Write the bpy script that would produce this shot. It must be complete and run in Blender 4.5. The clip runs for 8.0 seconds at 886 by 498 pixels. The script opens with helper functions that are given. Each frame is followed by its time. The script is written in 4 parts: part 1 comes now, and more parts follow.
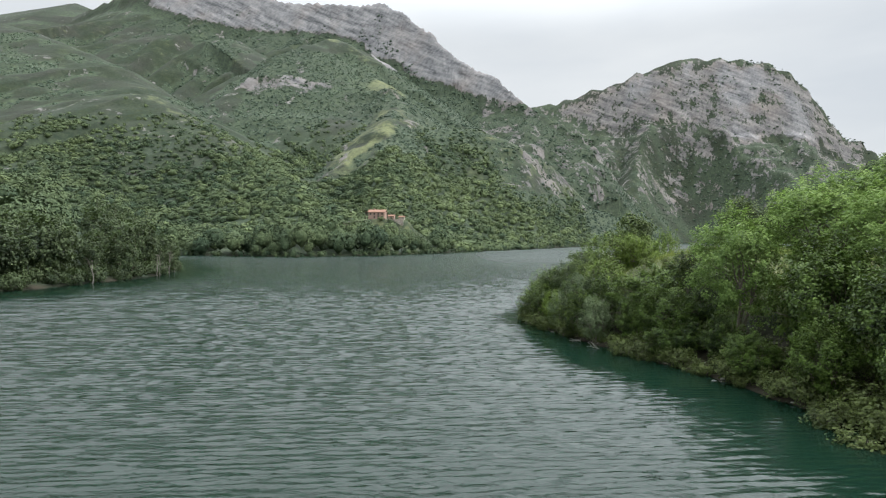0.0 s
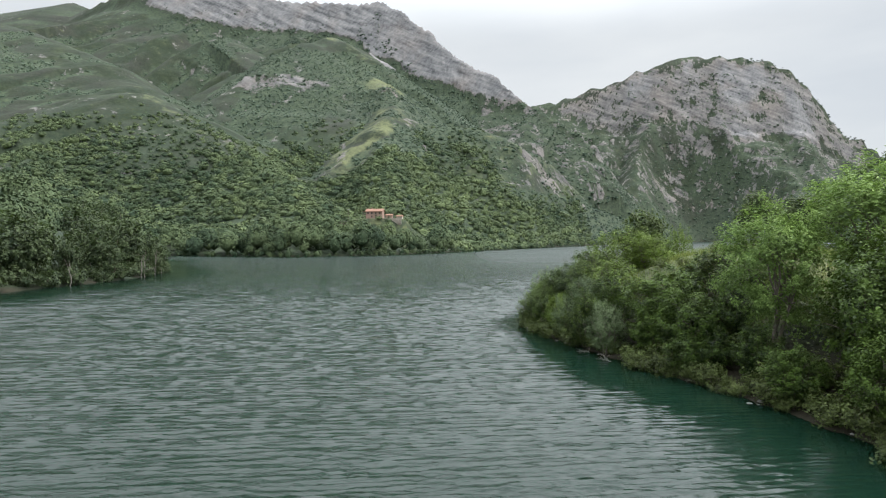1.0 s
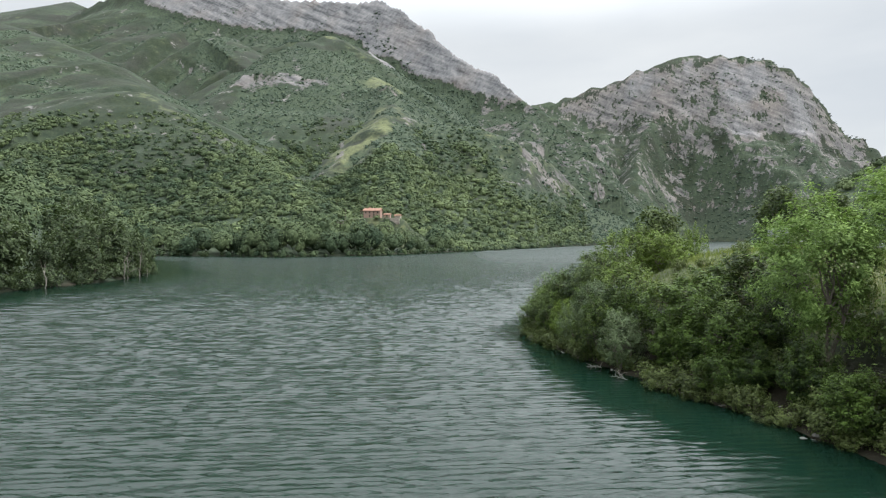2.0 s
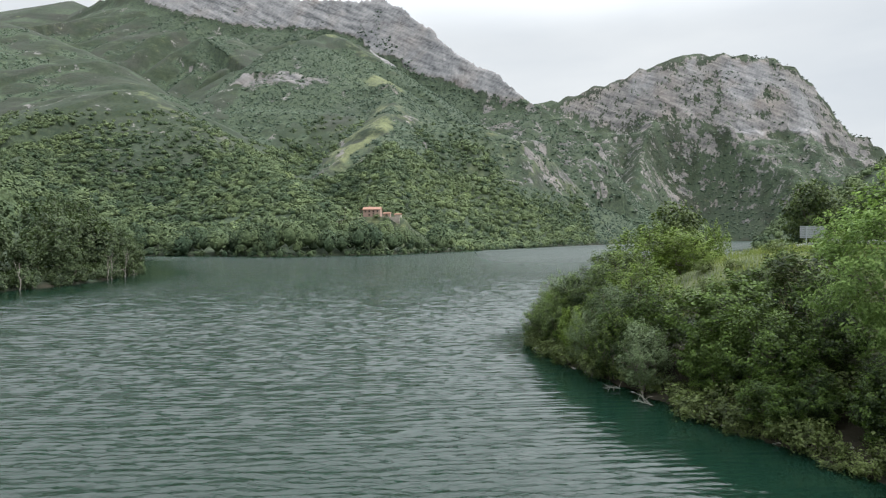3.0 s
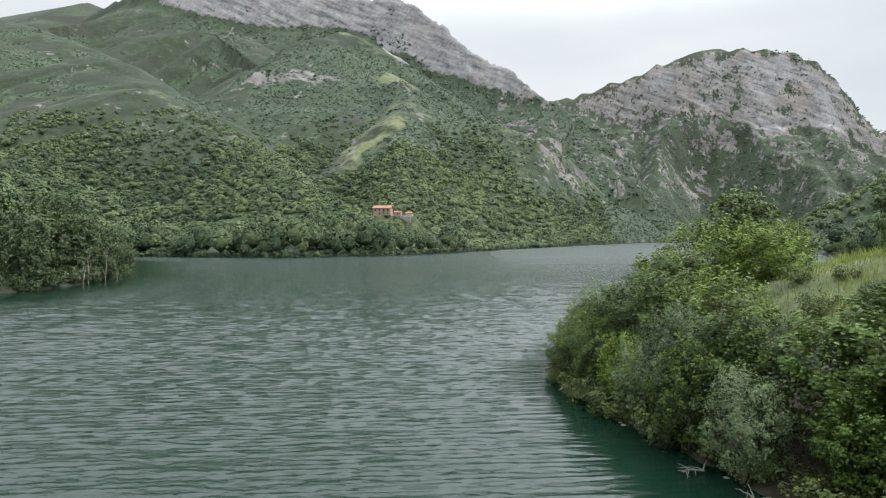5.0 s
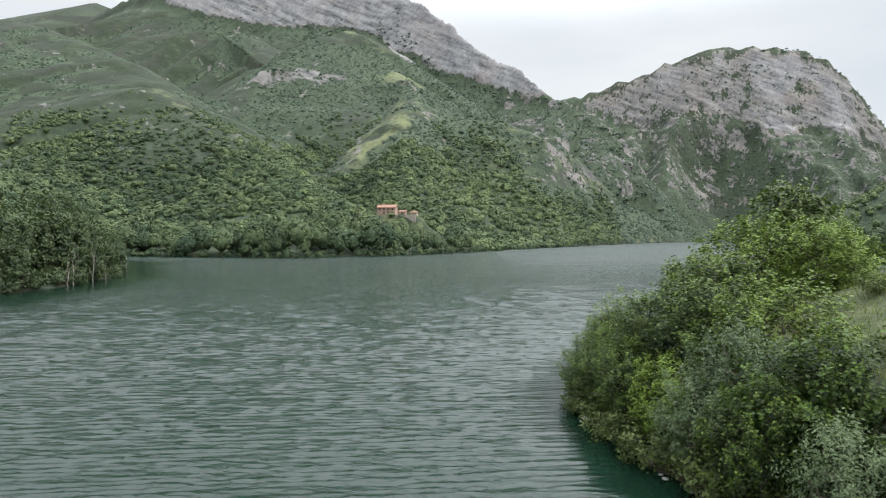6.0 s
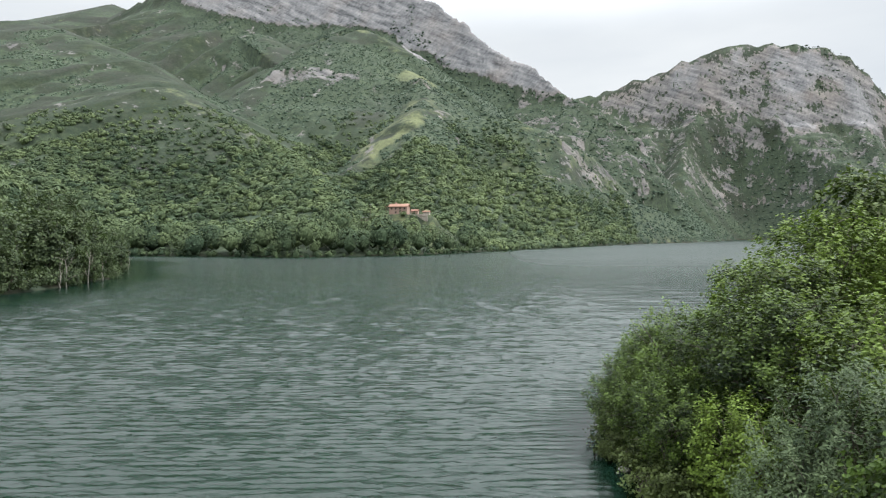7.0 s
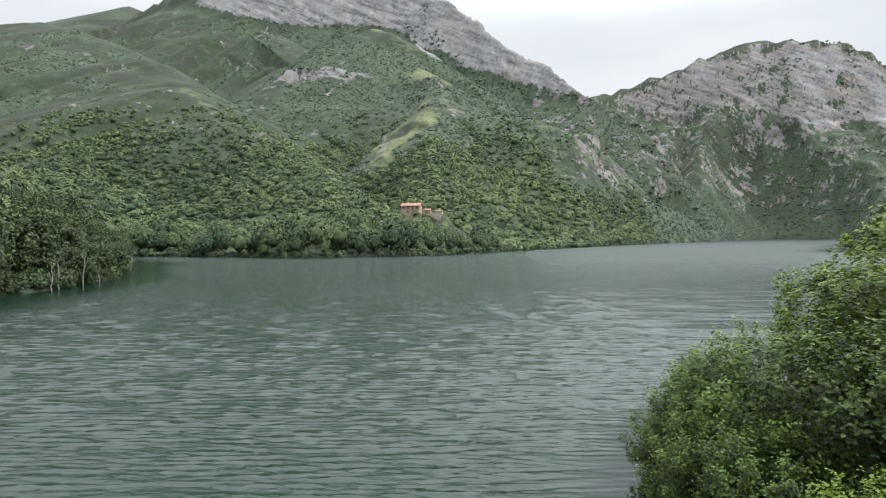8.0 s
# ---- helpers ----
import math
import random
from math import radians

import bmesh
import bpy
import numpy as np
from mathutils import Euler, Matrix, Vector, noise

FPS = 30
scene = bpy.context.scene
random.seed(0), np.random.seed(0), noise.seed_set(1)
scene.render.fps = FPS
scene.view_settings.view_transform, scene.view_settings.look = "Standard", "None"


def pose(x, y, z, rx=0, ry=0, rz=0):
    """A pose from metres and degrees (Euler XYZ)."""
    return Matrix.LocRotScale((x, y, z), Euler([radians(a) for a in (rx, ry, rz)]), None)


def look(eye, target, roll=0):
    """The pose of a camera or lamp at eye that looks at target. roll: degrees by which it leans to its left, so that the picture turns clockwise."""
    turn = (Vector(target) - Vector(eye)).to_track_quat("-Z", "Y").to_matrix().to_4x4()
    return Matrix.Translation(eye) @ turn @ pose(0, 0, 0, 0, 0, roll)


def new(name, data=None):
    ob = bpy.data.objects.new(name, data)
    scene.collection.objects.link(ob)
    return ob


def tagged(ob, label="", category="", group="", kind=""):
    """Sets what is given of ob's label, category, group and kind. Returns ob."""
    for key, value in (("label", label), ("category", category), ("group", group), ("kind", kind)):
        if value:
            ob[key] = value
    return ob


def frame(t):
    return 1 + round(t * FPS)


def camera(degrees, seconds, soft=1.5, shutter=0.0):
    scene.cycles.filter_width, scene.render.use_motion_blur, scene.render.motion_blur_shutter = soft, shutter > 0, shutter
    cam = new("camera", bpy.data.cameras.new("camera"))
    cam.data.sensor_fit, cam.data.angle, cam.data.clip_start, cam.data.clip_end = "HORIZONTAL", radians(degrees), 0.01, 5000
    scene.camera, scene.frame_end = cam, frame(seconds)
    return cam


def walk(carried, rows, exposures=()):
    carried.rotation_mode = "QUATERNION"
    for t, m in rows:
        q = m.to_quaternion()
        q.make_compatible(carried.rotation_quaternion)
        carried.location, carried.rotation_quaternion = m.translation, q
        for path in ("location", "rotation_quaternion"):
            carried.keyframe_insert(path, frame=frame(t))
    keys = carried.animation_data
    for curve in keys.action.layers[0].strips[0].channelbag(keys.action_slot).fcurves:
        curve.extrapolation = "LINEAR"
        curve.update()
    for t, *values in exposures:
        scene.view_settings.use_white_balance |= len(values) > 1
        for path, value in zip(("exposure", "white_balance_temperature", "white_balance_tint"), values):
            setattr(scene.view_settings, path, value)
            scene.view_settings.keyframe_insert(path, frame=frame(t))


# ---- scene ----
cam = camera(71.81, 8.0, soft=1.2)
walk(cam, [
    (0.0, pose(0.000, 0.000, 8.000, 88.928, -0.214, -0.331)),
    (0.5, pose(0.300, 2.558, 7.964, 88.909, -0.146, -0.344)),
    (1.0, pose(0.602, 5.159, 7.931, 88.892, -0.072, -0.364)),
    (1.5, pose(0.903, 7.797, 7.900, 88.890, -0.044, -0.372)),
    (3.0, pose(1.782, 15.893, 7.816, 88.810, -0.013, -0.182)),
    (3.5, pose(2.061, 18.638, 7.791, 88.796, 0.007, 0.202)),
    (4.0, pose(2.329, 21.400, 7.766, 88.786, 0.014, 0.507)),
    (4.5, pose(2.584, 24.173, 7.743, 88.770, 0.085, 0.816)),
    (6.0, pose(3.255, 32.521, 7.674, 88.759, 0.091, 1.809)),
    (6.5, pose(3.440, 35.299, 7.652, 88.742, 0.017, 2.123)),
    (7.0, pose(3.602, 38.068, 7.629, 88.738, 0.026, 3.103)),
    (7.5, pose(3.740, 40.822, 7.605, 88.705, 0.051, 4.014)),
    (8.0, pose(3.851, 43.559, 7.581, 88.716, 0.105, 4.425)),
], exposures=[(0.0, -0.1), (3.5, -0.03), (8.0, 0.03)])

# ---------------------------------------------------------------- light
SUN_EL, SUN_AZ = radians(57), radians(96)  # from the north, clockwise
world = bpy.data.worlds.new("overcast_sky")
scene.world = world
world.use_nodes = True
wn, wl = world.node_tree.nodes, world.node_tree.links
wn.clear()
sky = wn.new("ShaderNodeTexSky")
sky.sky_type, sky.sun_disc, sky.sun_elevation, sky.sun_rotation = "NISHITA", False, SUN_EL, SUN_AZ
sky.dust_density = 3.0
w_co = wn.new("ShaderNodeTexCoord")
w_map = wn.new("ShaderNodeMapping")
w_map.inputs["Scale"].default_value = (1.0, 1.0, 3.5)
w_noise = wn.new("ShaderNodeTexNoise")
w_noise.inputs["Scale"].default_value, w_noise.inputs["Detail"].default_value = 2.2, 5.0
w_ramp = wn.new("ShaderNodeValToRGB")
w_ramp.color_ramp.elements[0].position, w_ramp.color_ramp.elements[0].color = 0.3, (7.2, 7.7, 8.2, 1)
w_ramp.color_ramp.elements[1].position, w_ramp.color_ramp.elements[1].color = 0.7, (9.0, 9.35, 9.55, 1)
w_mix = wn.new("ShaderNodeMixRGB")
w_mix.inputs["Fac"].default_value = 0.9
w_bg = wn.new("ShaderNodeBackground")
w_bg.inputs["Strength"].default_value = 0.1
w_out = wn.new("ShaderNodeOutputWorld")
wl.new(w_co.outputs["Generated"], w_map.inputs["Vector"])
wl.new(w_map.outputs["Vector"], w_noise.inputs["Vector"])
wl.new(w_noise.outputs["Fac"], w_ramp.inputs["Fac"])
wl.new(sky.outputs["Color"], w_mix.inputs["Color1"])
wl.new(w_ramp.outputs["Color"], w_mix.inputs["Color2"])
# an overcast sky is brighter towards the zenith
w_sep = wn.new("ShaderNodeSeparateXYZ")
w_sq = wn.new("ShaderNodeMapRange")
w_sq.interpolation_type = "SMOOTHSTEP"
w_sq.inputs["From Min"].default_value, w_sq.inputs["From Max"].default_value = 0.29, 0.62
w_gain = wn.new("ShaderNodeMath")
w_gain.operation = "MULTIPLY_ADD"
w_gain.inputs[1].default_value, w_gain.inputs[2].default_value = 2.6, 1.05
w_scale = wn.new("ShaderNodeVectorMath")
w_scale.operation = "SCALE"
wl.new(w_co.outputs["Generated"], w_sep.inputs[0])
wl.new(w_sep.outputs["Z"], w_sq.inputs["Value"])
wl.new(w_mix.outputs["Color"], w_scale.inputs[0])
# and where the cloud is thin, above the valley mouth
w_dot = wn.new("ShaderNodeVectorMath")
w_dot.operation = "DOT_PRODUCT"
w_dot.inputs[1].default_value = (0.9, 0.43, 0.35)
w_veil = wn.new("ShaderNodeMapRange")
w_veil.interpolation_type = "SMOOTHSTEP"
for key, v in (("From Min", 0.0), ("From Max", 1.0), ("To Min", 1.0), ("To Max", 1.7)):
    w_veil.inputs[key].default_value = v
w_both = wn.new("ShaderNodeMath")
w_both.operation = "MULTIPLY"
wl.new(w_co.outputs["Generated"], w_dot.inputs[0])
wl.new(w_dot.outputs["Value"], w_veil.inputs["Value"])
wl.new(w_sq.outputs[0], w_both.inputs[0])
wl.new(w_veil.outputs[0], w_both.inputs[1])
wl.new(w_both.outputs[0], w_gain.inputs[0])
wl.new(w_gain.outputs[0], w_scale.inputs["Scale"])
wl.new(w_scale.outputs["Vector"], w_bg.inputs["Color"])
wl.new(w_bg.outputs["Background"], w_out.inputs["Surface"])

sun = new("sun", bpy.data.lights.new("sun", "SUN"))
sun.data.energy, sun.data.angle, sun.data.color = 3.2, radians(25), (1.0, 0.96, 0.91)
sun.matrix_world = look((math.sin(SUN_AZ) * math.cos(SUN_EL), math.cos(SUN_AZ) * math.cos(SUN_EL), math.sin(SUN_EL)), (0, 0, 0))

# ---------------------------------------------------------------- materials
class Mat:
    """A node material: short calls to add nodes and links."""

    def __init__(self, name):
        self.m = bpy.data.materials.new(name)
        self.m.use_nodes = True
        self.n, self.l = self.m.node_tree.nodes, self.m.node_tree.links
        self.n.clear()
        self.out = self.n.new("ShaderNodeOutputMaterial")

    def put(self, socket, value):
        if isinstance(value, bpy.types.NodeSocket):
            self.l.new(value, socket)
        elif value is not None:
            socket.default_value = value

    def co(self, scale=(1, 1, 1), turn=0.0, tilt=0.0):
        c = self.n.new("ShaderNodeTexCoord")
        g = self.n.new("ShaderNodeMapping")
        g.inputs["Scale"].default_value = scale
        g.inputs["Rotation"].default_value = (0, radians(tilt), radians(turn))
        self.l.new(c.outputs["Object"], g.inputs["Vector"])
        return g.outputs["Vector"]

    def tilted(self, tilt, scale, turn=0.0):
        """Places turned first and then stretched, for beds that dip."""
        c = self.n.new("ShaderNodeTexCoord")
        g, q = self.n.new("ShaderNodeMapping"), self.n.new("ShaderNodeMapping")
        g.inputs["Rotation"].default_value = (0, radians(tilt), radians(turn))
        q.inputs["Scale"].default_value = scale
        self.l.new(c.outputs["Object"], g.inputs["Vector"])
        self.l.new(g.outputs["Vector"], q.inputs["Vector"])
        return q.outputs["Vector"]

    def noise(self, co, scale, detail=4.0, rough=0.55, warp=0.0):
        t = self.n.new("ShaderNodeTexNoise")
        self.put(t.inputs["Vector"], co)
        t.inputs["Scale"].default_value, t.inputs["Detail"].default_value = scale, detail
        t.inputs["Roughness"].default_value, t.inputs["Distortion"].default_value = rough, warp
        return t.outputs["Fac"]

    def ramp(self, fac, stops):
        r = self.n.new("ShaderNodeValToRGB")
        self.put(r.inputs["Fac"], fac)
        e = r.color_ramp.elements
        while len(e) < len(stops):
            e.new(0.5)
        for k, (at, c) in zip(e, stops):
            k.position = at
            k.color = (*c, 1) if isinstance(c, tuple) else (c, c, c, 1)
        return r.outputs["Color"]

    def mix(self, fac, a, b, kind="MIX"):
        x = self.n.new("ShaderNodeMixRGB")
        x.blend_type = kind
        self.put(x.inputs["Fac"], fac)
        for s, v in (("Color1", a), ("Color2", b)):
            self.put(x.inputs[s], (*v, 1) if isinstance(v, tuple) else v)
        return x.outputs["Color"]

    def math(self, op, a, b=0.5, clamp=False):
        x = self.n.new("ShaderNodeMath")
        x.operation, x.use_clamp = op, clamp
        self.put(x.inputs[0], a)
        self.put(x.inputs[1], b)
        return x.outputs[0]

    def attr(self, name):
        a = self.n.new("ShaderNodeAttribute")
        a.attribute_name = name
        return a.outputs["Fac"]

    def bump(self, height, strength=0.5, distance=0.1, under=None):
        b = self.n.new("ShaderNodeBump")
        b.inputs["Strength"].default_value, b.inputs["Distance"].default_value = strength, distance
        self.put(b.inputs["Height"], height)
        if under is not None:
            self.put(b.inputs["Normal"], under)
        return b.outputs["Normal"]

    def surface(self, color, rough=0.7, normal=None, metal=0.0, ior=None, spec=None):
        p = self.n.new("ShaderNodeBsdfPrincipled")
        self.put(p.inputs["Base Color"], (*color, 1) if isinstance(color, tuple) else color)
        self.put(p.inputs["Roughness"], rough)
        self.put(p.inputs["Metallic"], metal)
        self.put(p.inputs["IOR"], ior)
        self.put(p.inputs["Specular IOR Level"], spec)
        if normal is not None:
            self.put(p.inputs["Normal"], normal)
        self.l.new(p.outputs[0], self.out.inputs["Surface"])
        return self.m


def leaf_material(name, dark, light, thin=0.3, rough=0.55):
    """Foliage: every leaf a little different, patches of older and younger leaves, crown shade painted in by tint,
    light shining through.
    """
    k = Mat(name)
    geo = k.n.new("ShaderNodeNewGeometry")
    info = k.n.new("ShaderNodeObjectInfo")
    patch = k.noise(k.co(), 0.9, 2.0)
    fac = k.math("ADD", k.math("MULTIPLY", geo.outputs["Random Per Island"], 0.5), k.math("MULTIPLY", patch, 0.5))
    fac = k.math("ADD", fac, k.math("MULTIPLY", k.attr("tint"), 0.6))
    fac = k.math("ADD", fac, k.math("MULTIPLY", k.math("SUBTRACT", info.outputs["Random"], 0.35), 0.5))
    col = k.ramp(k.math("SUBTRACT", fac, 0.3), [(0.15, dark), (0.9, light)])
    p = k.n.new("ShaderNodeBsdfPrincipled")
    k.put(p.inputs["Base Color"], col)
    p.inputs["Roughness"].default_value = rough
    p.inputs["Specular IOR Level"].default_value = 0.2
    t = k.n.new("ShaderNodeBsdfTranslucent")
    k.put(t.inputs["Color"], k.mix(0.5, col, (0.1, 0.16, 0.022)))
    s = k.n.new("ShaderNodeMixShader")
    s.inputs[0].default_value = thin
    k.l.new(p.outputs[0], s.inputs[1])
    k.l.new(t.outputs[0], s.inputs[2])
    k.l.new(s.outputs[0], k.out.inputs["Surface"])
    return k.m


def canopy_material(name, dark, light, grain=1.1):
    """A far tree crown: leafy relief, every tree of another tone, sprays of lighter leaves."""
    k = Mat(name)
    geo = k.n.new("ShaderNodeNewGeometry")
    leafy, fine = k.noise(k.co(), grain, 4.0, 0.65), k.noise(k.co(), grain * 3.2, 3.0, 0.6)
    fac = k.math("ADD", k.math("MULTIPLY", k.attr("tint"), 0.62), k.math("MULTIPLY", leafy, 0.45))
    fac = k.math("ADD", fac, k.math("MULTIPLY", geo.outputs["Random Per Island"], 0.12))
    col = k.ramp(k.math("SUBTRACT", fac, 0.2), [(0.05, dark), (0.85, light)])
    h = k.math("ADD", k.math("MULTIPLY", leafy, 1.0), k.math("MULTIPLY", fine, 0.35))
    return k.surface(col, 0.75, k.bump(h, 0.5, 0.8), spec=0.12)


def plain_material(name, a, b, scale=6.0, rough=0.7, metal=0.0, relief=0.02, stretch=(1, 1, 1)):
    """A worn surface of two close tones with fine grain."""
    k = Mat(name)
    co = k.co(stretch)
    big, fine = k.noise(co, scale * 0.25, 3.0), k.noise(co, scale * 4, 5.0)
    col = k.mix(k.math("ADD", k.math("MULTIPLY", big, 0.6), k.math("MULTIPLY", fine, 0.4)), a, b)
    return k.surface(col, rough, k.bump(fine, 0.6, relief), metal)


def terrain_material():
    k = Mat("hillside")
    co = k.co()
    n_big, n_mid, n_fine = k.noise(co, 0.012, 4.0), k.noise(co, 0.07, 5.0, 0.65), k.noise(co, 0.5, 5.0, 0.7)
    heath = k.ramp(n_mid, [(0.3, (0.0135, 0.02, 0.0112)), (0.5, (0.0215, 0.0305, 0.0165)), (0.75, (0.036, 0.0475, 0.0238))])
    heath = k.mix(k.math("MULTIPLY", k.ramp(n_big, [(0.45, 0.0), (0.62, 1.0)]), 0.55), heath, (0.036, 0.036, 0.032))
    heath = k.mix(0.7, heath, k.ramp(n_fine, [(0.3, 0.2), (0.7, 0.85)]), "OVERLAY")
    # lighter grass, whose yellow-green also holds the sun patches of the slopes
    meadow_and_sun = k.ramp(n_fine, [(0.3, (0.066, 0.085, 0.042)), (0.7, (0.15, 0.155, 0.078))])
    m_fac = k.math("ADD", k.attr("meadow_and_sun"), k.math("MULTIPLY", k.math("SUBTRACT", n_mid, 0.5), 2.6))
    grass = k.mix(k.ramp(m_fac, [(0.3, 0.0), (0.9, 1.0)]), heath, meadow_and_sun)
    # ground under woods and scrub, bluer for the haze painted into it
    grass = k.mix(k.math("MULTIPLY", k.attr("wooded"), 0.85), grass, k.mix(k.ramp(k.noise(co, 0.2, 5.0, 0.7), [(0.35, 0.0), (0.65, 1.0)]), (0.026, 0.04, 0.029), (0.074, 0.096, 0.056)))
    # low scrub in the folds of the slopes
    scrub = k.math("MULTIPLY", k.ramp(k.noise(co, 0.35, 4.0, 0.6), [(0.48, 0.0), (0.56, 1.0)]), k.ramp(k.noise(co, 0.03, 3.0), [(0.4, 0.0), (0.58, 1.0)]))
    grass = k.mix(k.math("MULTIPLY", scrub, 0.8), grass, (0.024, 0.037, 0.024))
    # limestone: tilted beds, cracks, stains, turf on the ledges
    beds = k.noise(k.tilted(-30, (0.16, 0.16, 1.0)), 0.11, 7.0, 0.62, 0.2)
    joints = k.noise(k.tilted(-30, (1.0, 1.0, 0.22)), 0.28, 6.0, 0.6, 0.2)
    crack = k.math("ADD", k.math("MULTIPLY", beds, 0.65), k.math("MULTIPLY", joints, 0.35))
    stone = k.ramp(crack, [(0.38, (0.055, 0.058, 0.06)), (0.46, (0.118, 0.119, 0.124)), (0.53, (0.158, 0.157, 0.16)), (0.64, (0.235, 0.231, 0.23))])
    stone = k.mix(k.math("MULTIPLY", k.ramp(k.noise(co, 0.02, 3.0), [(0.5, 0.0), (0.75, 1.0)]), 0.2), stone, (0.25, 0.19, 0.15))
    # small outcrops are browner and more stained than the great cliffs
    dull = k.mix(1.0, stone, (0.84, 0.8, 0.76), "MULTIPLY")
    stone = k.mix(k.ramp(k.attr("rock"), [(0.62, 0.0), (0.9, 1.0)]), dull, stone)
    r_fac = k.math("ADD", k.attr("rock"), k.math("MULTIPLY", k.math("SUBTRACT", k.noise(k.co((1.0, 1.0, 0.5)), 0.05, 8.0, 0.7), 0.5), 2.6))
    r_fac = k.math("ADD", r_fac, k.math("MULTIPLY", k.math("SUBTRACT", k.noise(k.co((1.0, 1.0, 0.35)), 0.22, 5.0, 0.6), 0.5), 1.1))
    r_mask = k.ramp(r_fac, [(0.46, 0.0), (0.56, 1.0)])
    col = k.mix(r_mask, grass, stone)
    # near-black soil at the water's edge, reaching inland under the near bank's bushes
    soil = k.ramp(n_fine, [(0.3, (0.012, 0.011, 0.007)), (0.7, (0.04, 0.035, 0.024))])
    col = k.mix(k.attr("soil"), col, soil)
    high = k.math("ADD", k.math("MULTIPLY", n_fine, 0.6), k.math("MULTIPLY", k.math("MULTIPLY", crack, r_mask), 4.0))
    return k.surface(col, 0.9, k.bump(high, 0.35, 1.2), spec=0.15)


def water_material():
    """Deep green lake: wind ripples in long crests, calmer in the lee of the bank."""
    k = Mat("lake_water")
    b = k.noise(k.co((0.5, 1.0, 1.0), -6), 4.2, 4.0, 0.6, 0.4)
    c = k.noise(k.co((0.5, 1.0, 1.0), 8), 7.0, 3.0, 0.6)
    far = k.noise(k.co((0.5, 1.0, 1.0), 3), 2.0, 4.0, 0.65)
    gust = k.ramp(k.noise(k.co((0.5, 1.0, 1.0)), 0.05, 3.0), [(0.3, 0.8), (0.7, 1.0)])
    # sharp little crests between broader troughs
    sharp = k.math("ABSOLUTE", k.math("SUBTRACT", k.noise(k.co((0.42, 1.0, 1.0), 4), 3.1, 3.0, 0.6, 0.3), 0.5))
    h = k.math("ADD", k.math("MULTIPLY", b, 0.026), k.math("MULTIPLY", c, 0.022))
    h = k.math("SUBTRACT", h, k.math("MULTIPLY", sharp, 0.02))
    h = k.math("ADD", h, k.math("MULTIPLY", k.math("MULTIPLY", far, k.attr("open")), k.math("ADD", 0.17, k.math("MULTIPLY", k.attr("gust"), 0.16))))
    h = k.math("MULTIPLY", h, k.math("MULTIPLY", gust, k.math("SUBTRACT", 1.0, k.math("MULTIPLY", k.attr("calm"), 0.85))))
    col = k.mix(k.noise(k.co(), 0.03, 2.0), (0.0035, 0.0138, 0.0087), (0.005, 0.018, 0.0118))
    rough = k.math("ADD", k.math("ADD", 0.04, k.math("MULTIPLY", k.attr("open"), 0.08)), k.math("MULTIPLY", k.attr("gust"), 0.3))
    return k.surface(col, rough, k.bump(h, 1.0, 1.0), ior=1.333)


M_TERRAIN, M_WATER = terrain_material(), water_material()
M_WOOD_LEAF = canopy_material("woodland_leaves", (0.032, 0.054, 0.03), (0.142, 0.182, 0.08))
# mountain scrub, its green shifted to blue to carry distance haze
M_SCRUB = canopy_material("scrub_leaves", (0.024, 0.042, 0.033), (0.086, 0.12, 0.078), 0.7)
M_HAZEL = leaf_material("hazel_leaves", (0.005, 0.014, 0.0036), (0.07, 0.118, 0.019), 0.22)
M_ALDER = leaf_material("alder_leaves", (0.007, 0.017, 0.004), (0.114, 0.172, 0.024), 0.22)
# the same alder leaves with shade put into the colour, for the point
M_ALDER_SHADED = leaf_material("shaded_alder_leaves", (0.006, 0.0145, 0.004), (0.085, 0.134, 0.022), 0.2)
M_ASH = leaf_material("ash_leaves", (0.075, 0.132, 0.034), (0.23, 0.34, 0.098), 0.42)
M_WILLOW = leaf_material("willow_leaves", (0.03, 0.05, 0.026), (0.105, 0.145, 0.07), 0.25)
M_DARK = leaf_material("dark_leaves", (0.018, 0.035, 0.01), (0.07, 0.1, 0.026), 0.2)
# wood leaves of the tip, darkened in colour for the shadows among them
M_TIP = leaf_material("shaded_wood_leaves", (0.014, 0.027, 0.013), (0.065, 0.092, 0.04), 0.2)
M_BRAMBLE = leaf_material("bramble_leaves", (0.025, 0.036, 0.012), (0.1, 0.13, 0.04))
M_GRASS = leaf_material("tall_grass", (0.075, 0.115, 0.028), (0.23, 0.26, 0.08), 0.35)
M_BARK = plain_material("bark", (0.075, 0.06, 0.045), (0.16, 0.14, 0.115), 8.0, 0.9, 0, 0.03, (1, 1, 0.25))
M_DEADWOOD = plain_material("bleached_wood", (0.11, 0.1, 0.085), (0.24, 0.22, 0.19), 9.0, 0.85, 0, 0.02, (1, 1, 0.3))
M_PLASTER = plain_material("salmon_plaster", (0.24, 0.15, 0.12), (0.34, 0.235, 0.19), 2.0, 0.9)
M_TILE = plain_material("clay_tiles", (0.19, 0.1, 0.07), (0.29, 0.165, 0.115), 3.0, 0.85)
M_MASONRY = plain_material("rubble_stone", (0.2, 0.17, 0.14), (0.38, 0.34, 0.29), 3.0, 0.95, 0, 0.06)
M_JOINERY = plain_material("dark_joinery", (0.05, 0.035, 0.025), (0.1, 0.07, 0.05), 6.0, 0.6)
M_GALV = plain_material("galvanised_steel", (0.26, 0.28, 0.29), (0.34, 0.36, 0.37), 3.0, 0.55, 0.3, 0.002)
M_ASPHALT = plain_material("asphalt", (0.04, 0.04, 0.042), (0.07, 0.07, 0.07), 5.0, 0.9)
M_LIME = plain_material("pale_limestone", (0.13, 0.125, 0.11), (0.27, 0.26, 0.24), 3.0, 0.95, 0, 0.05)


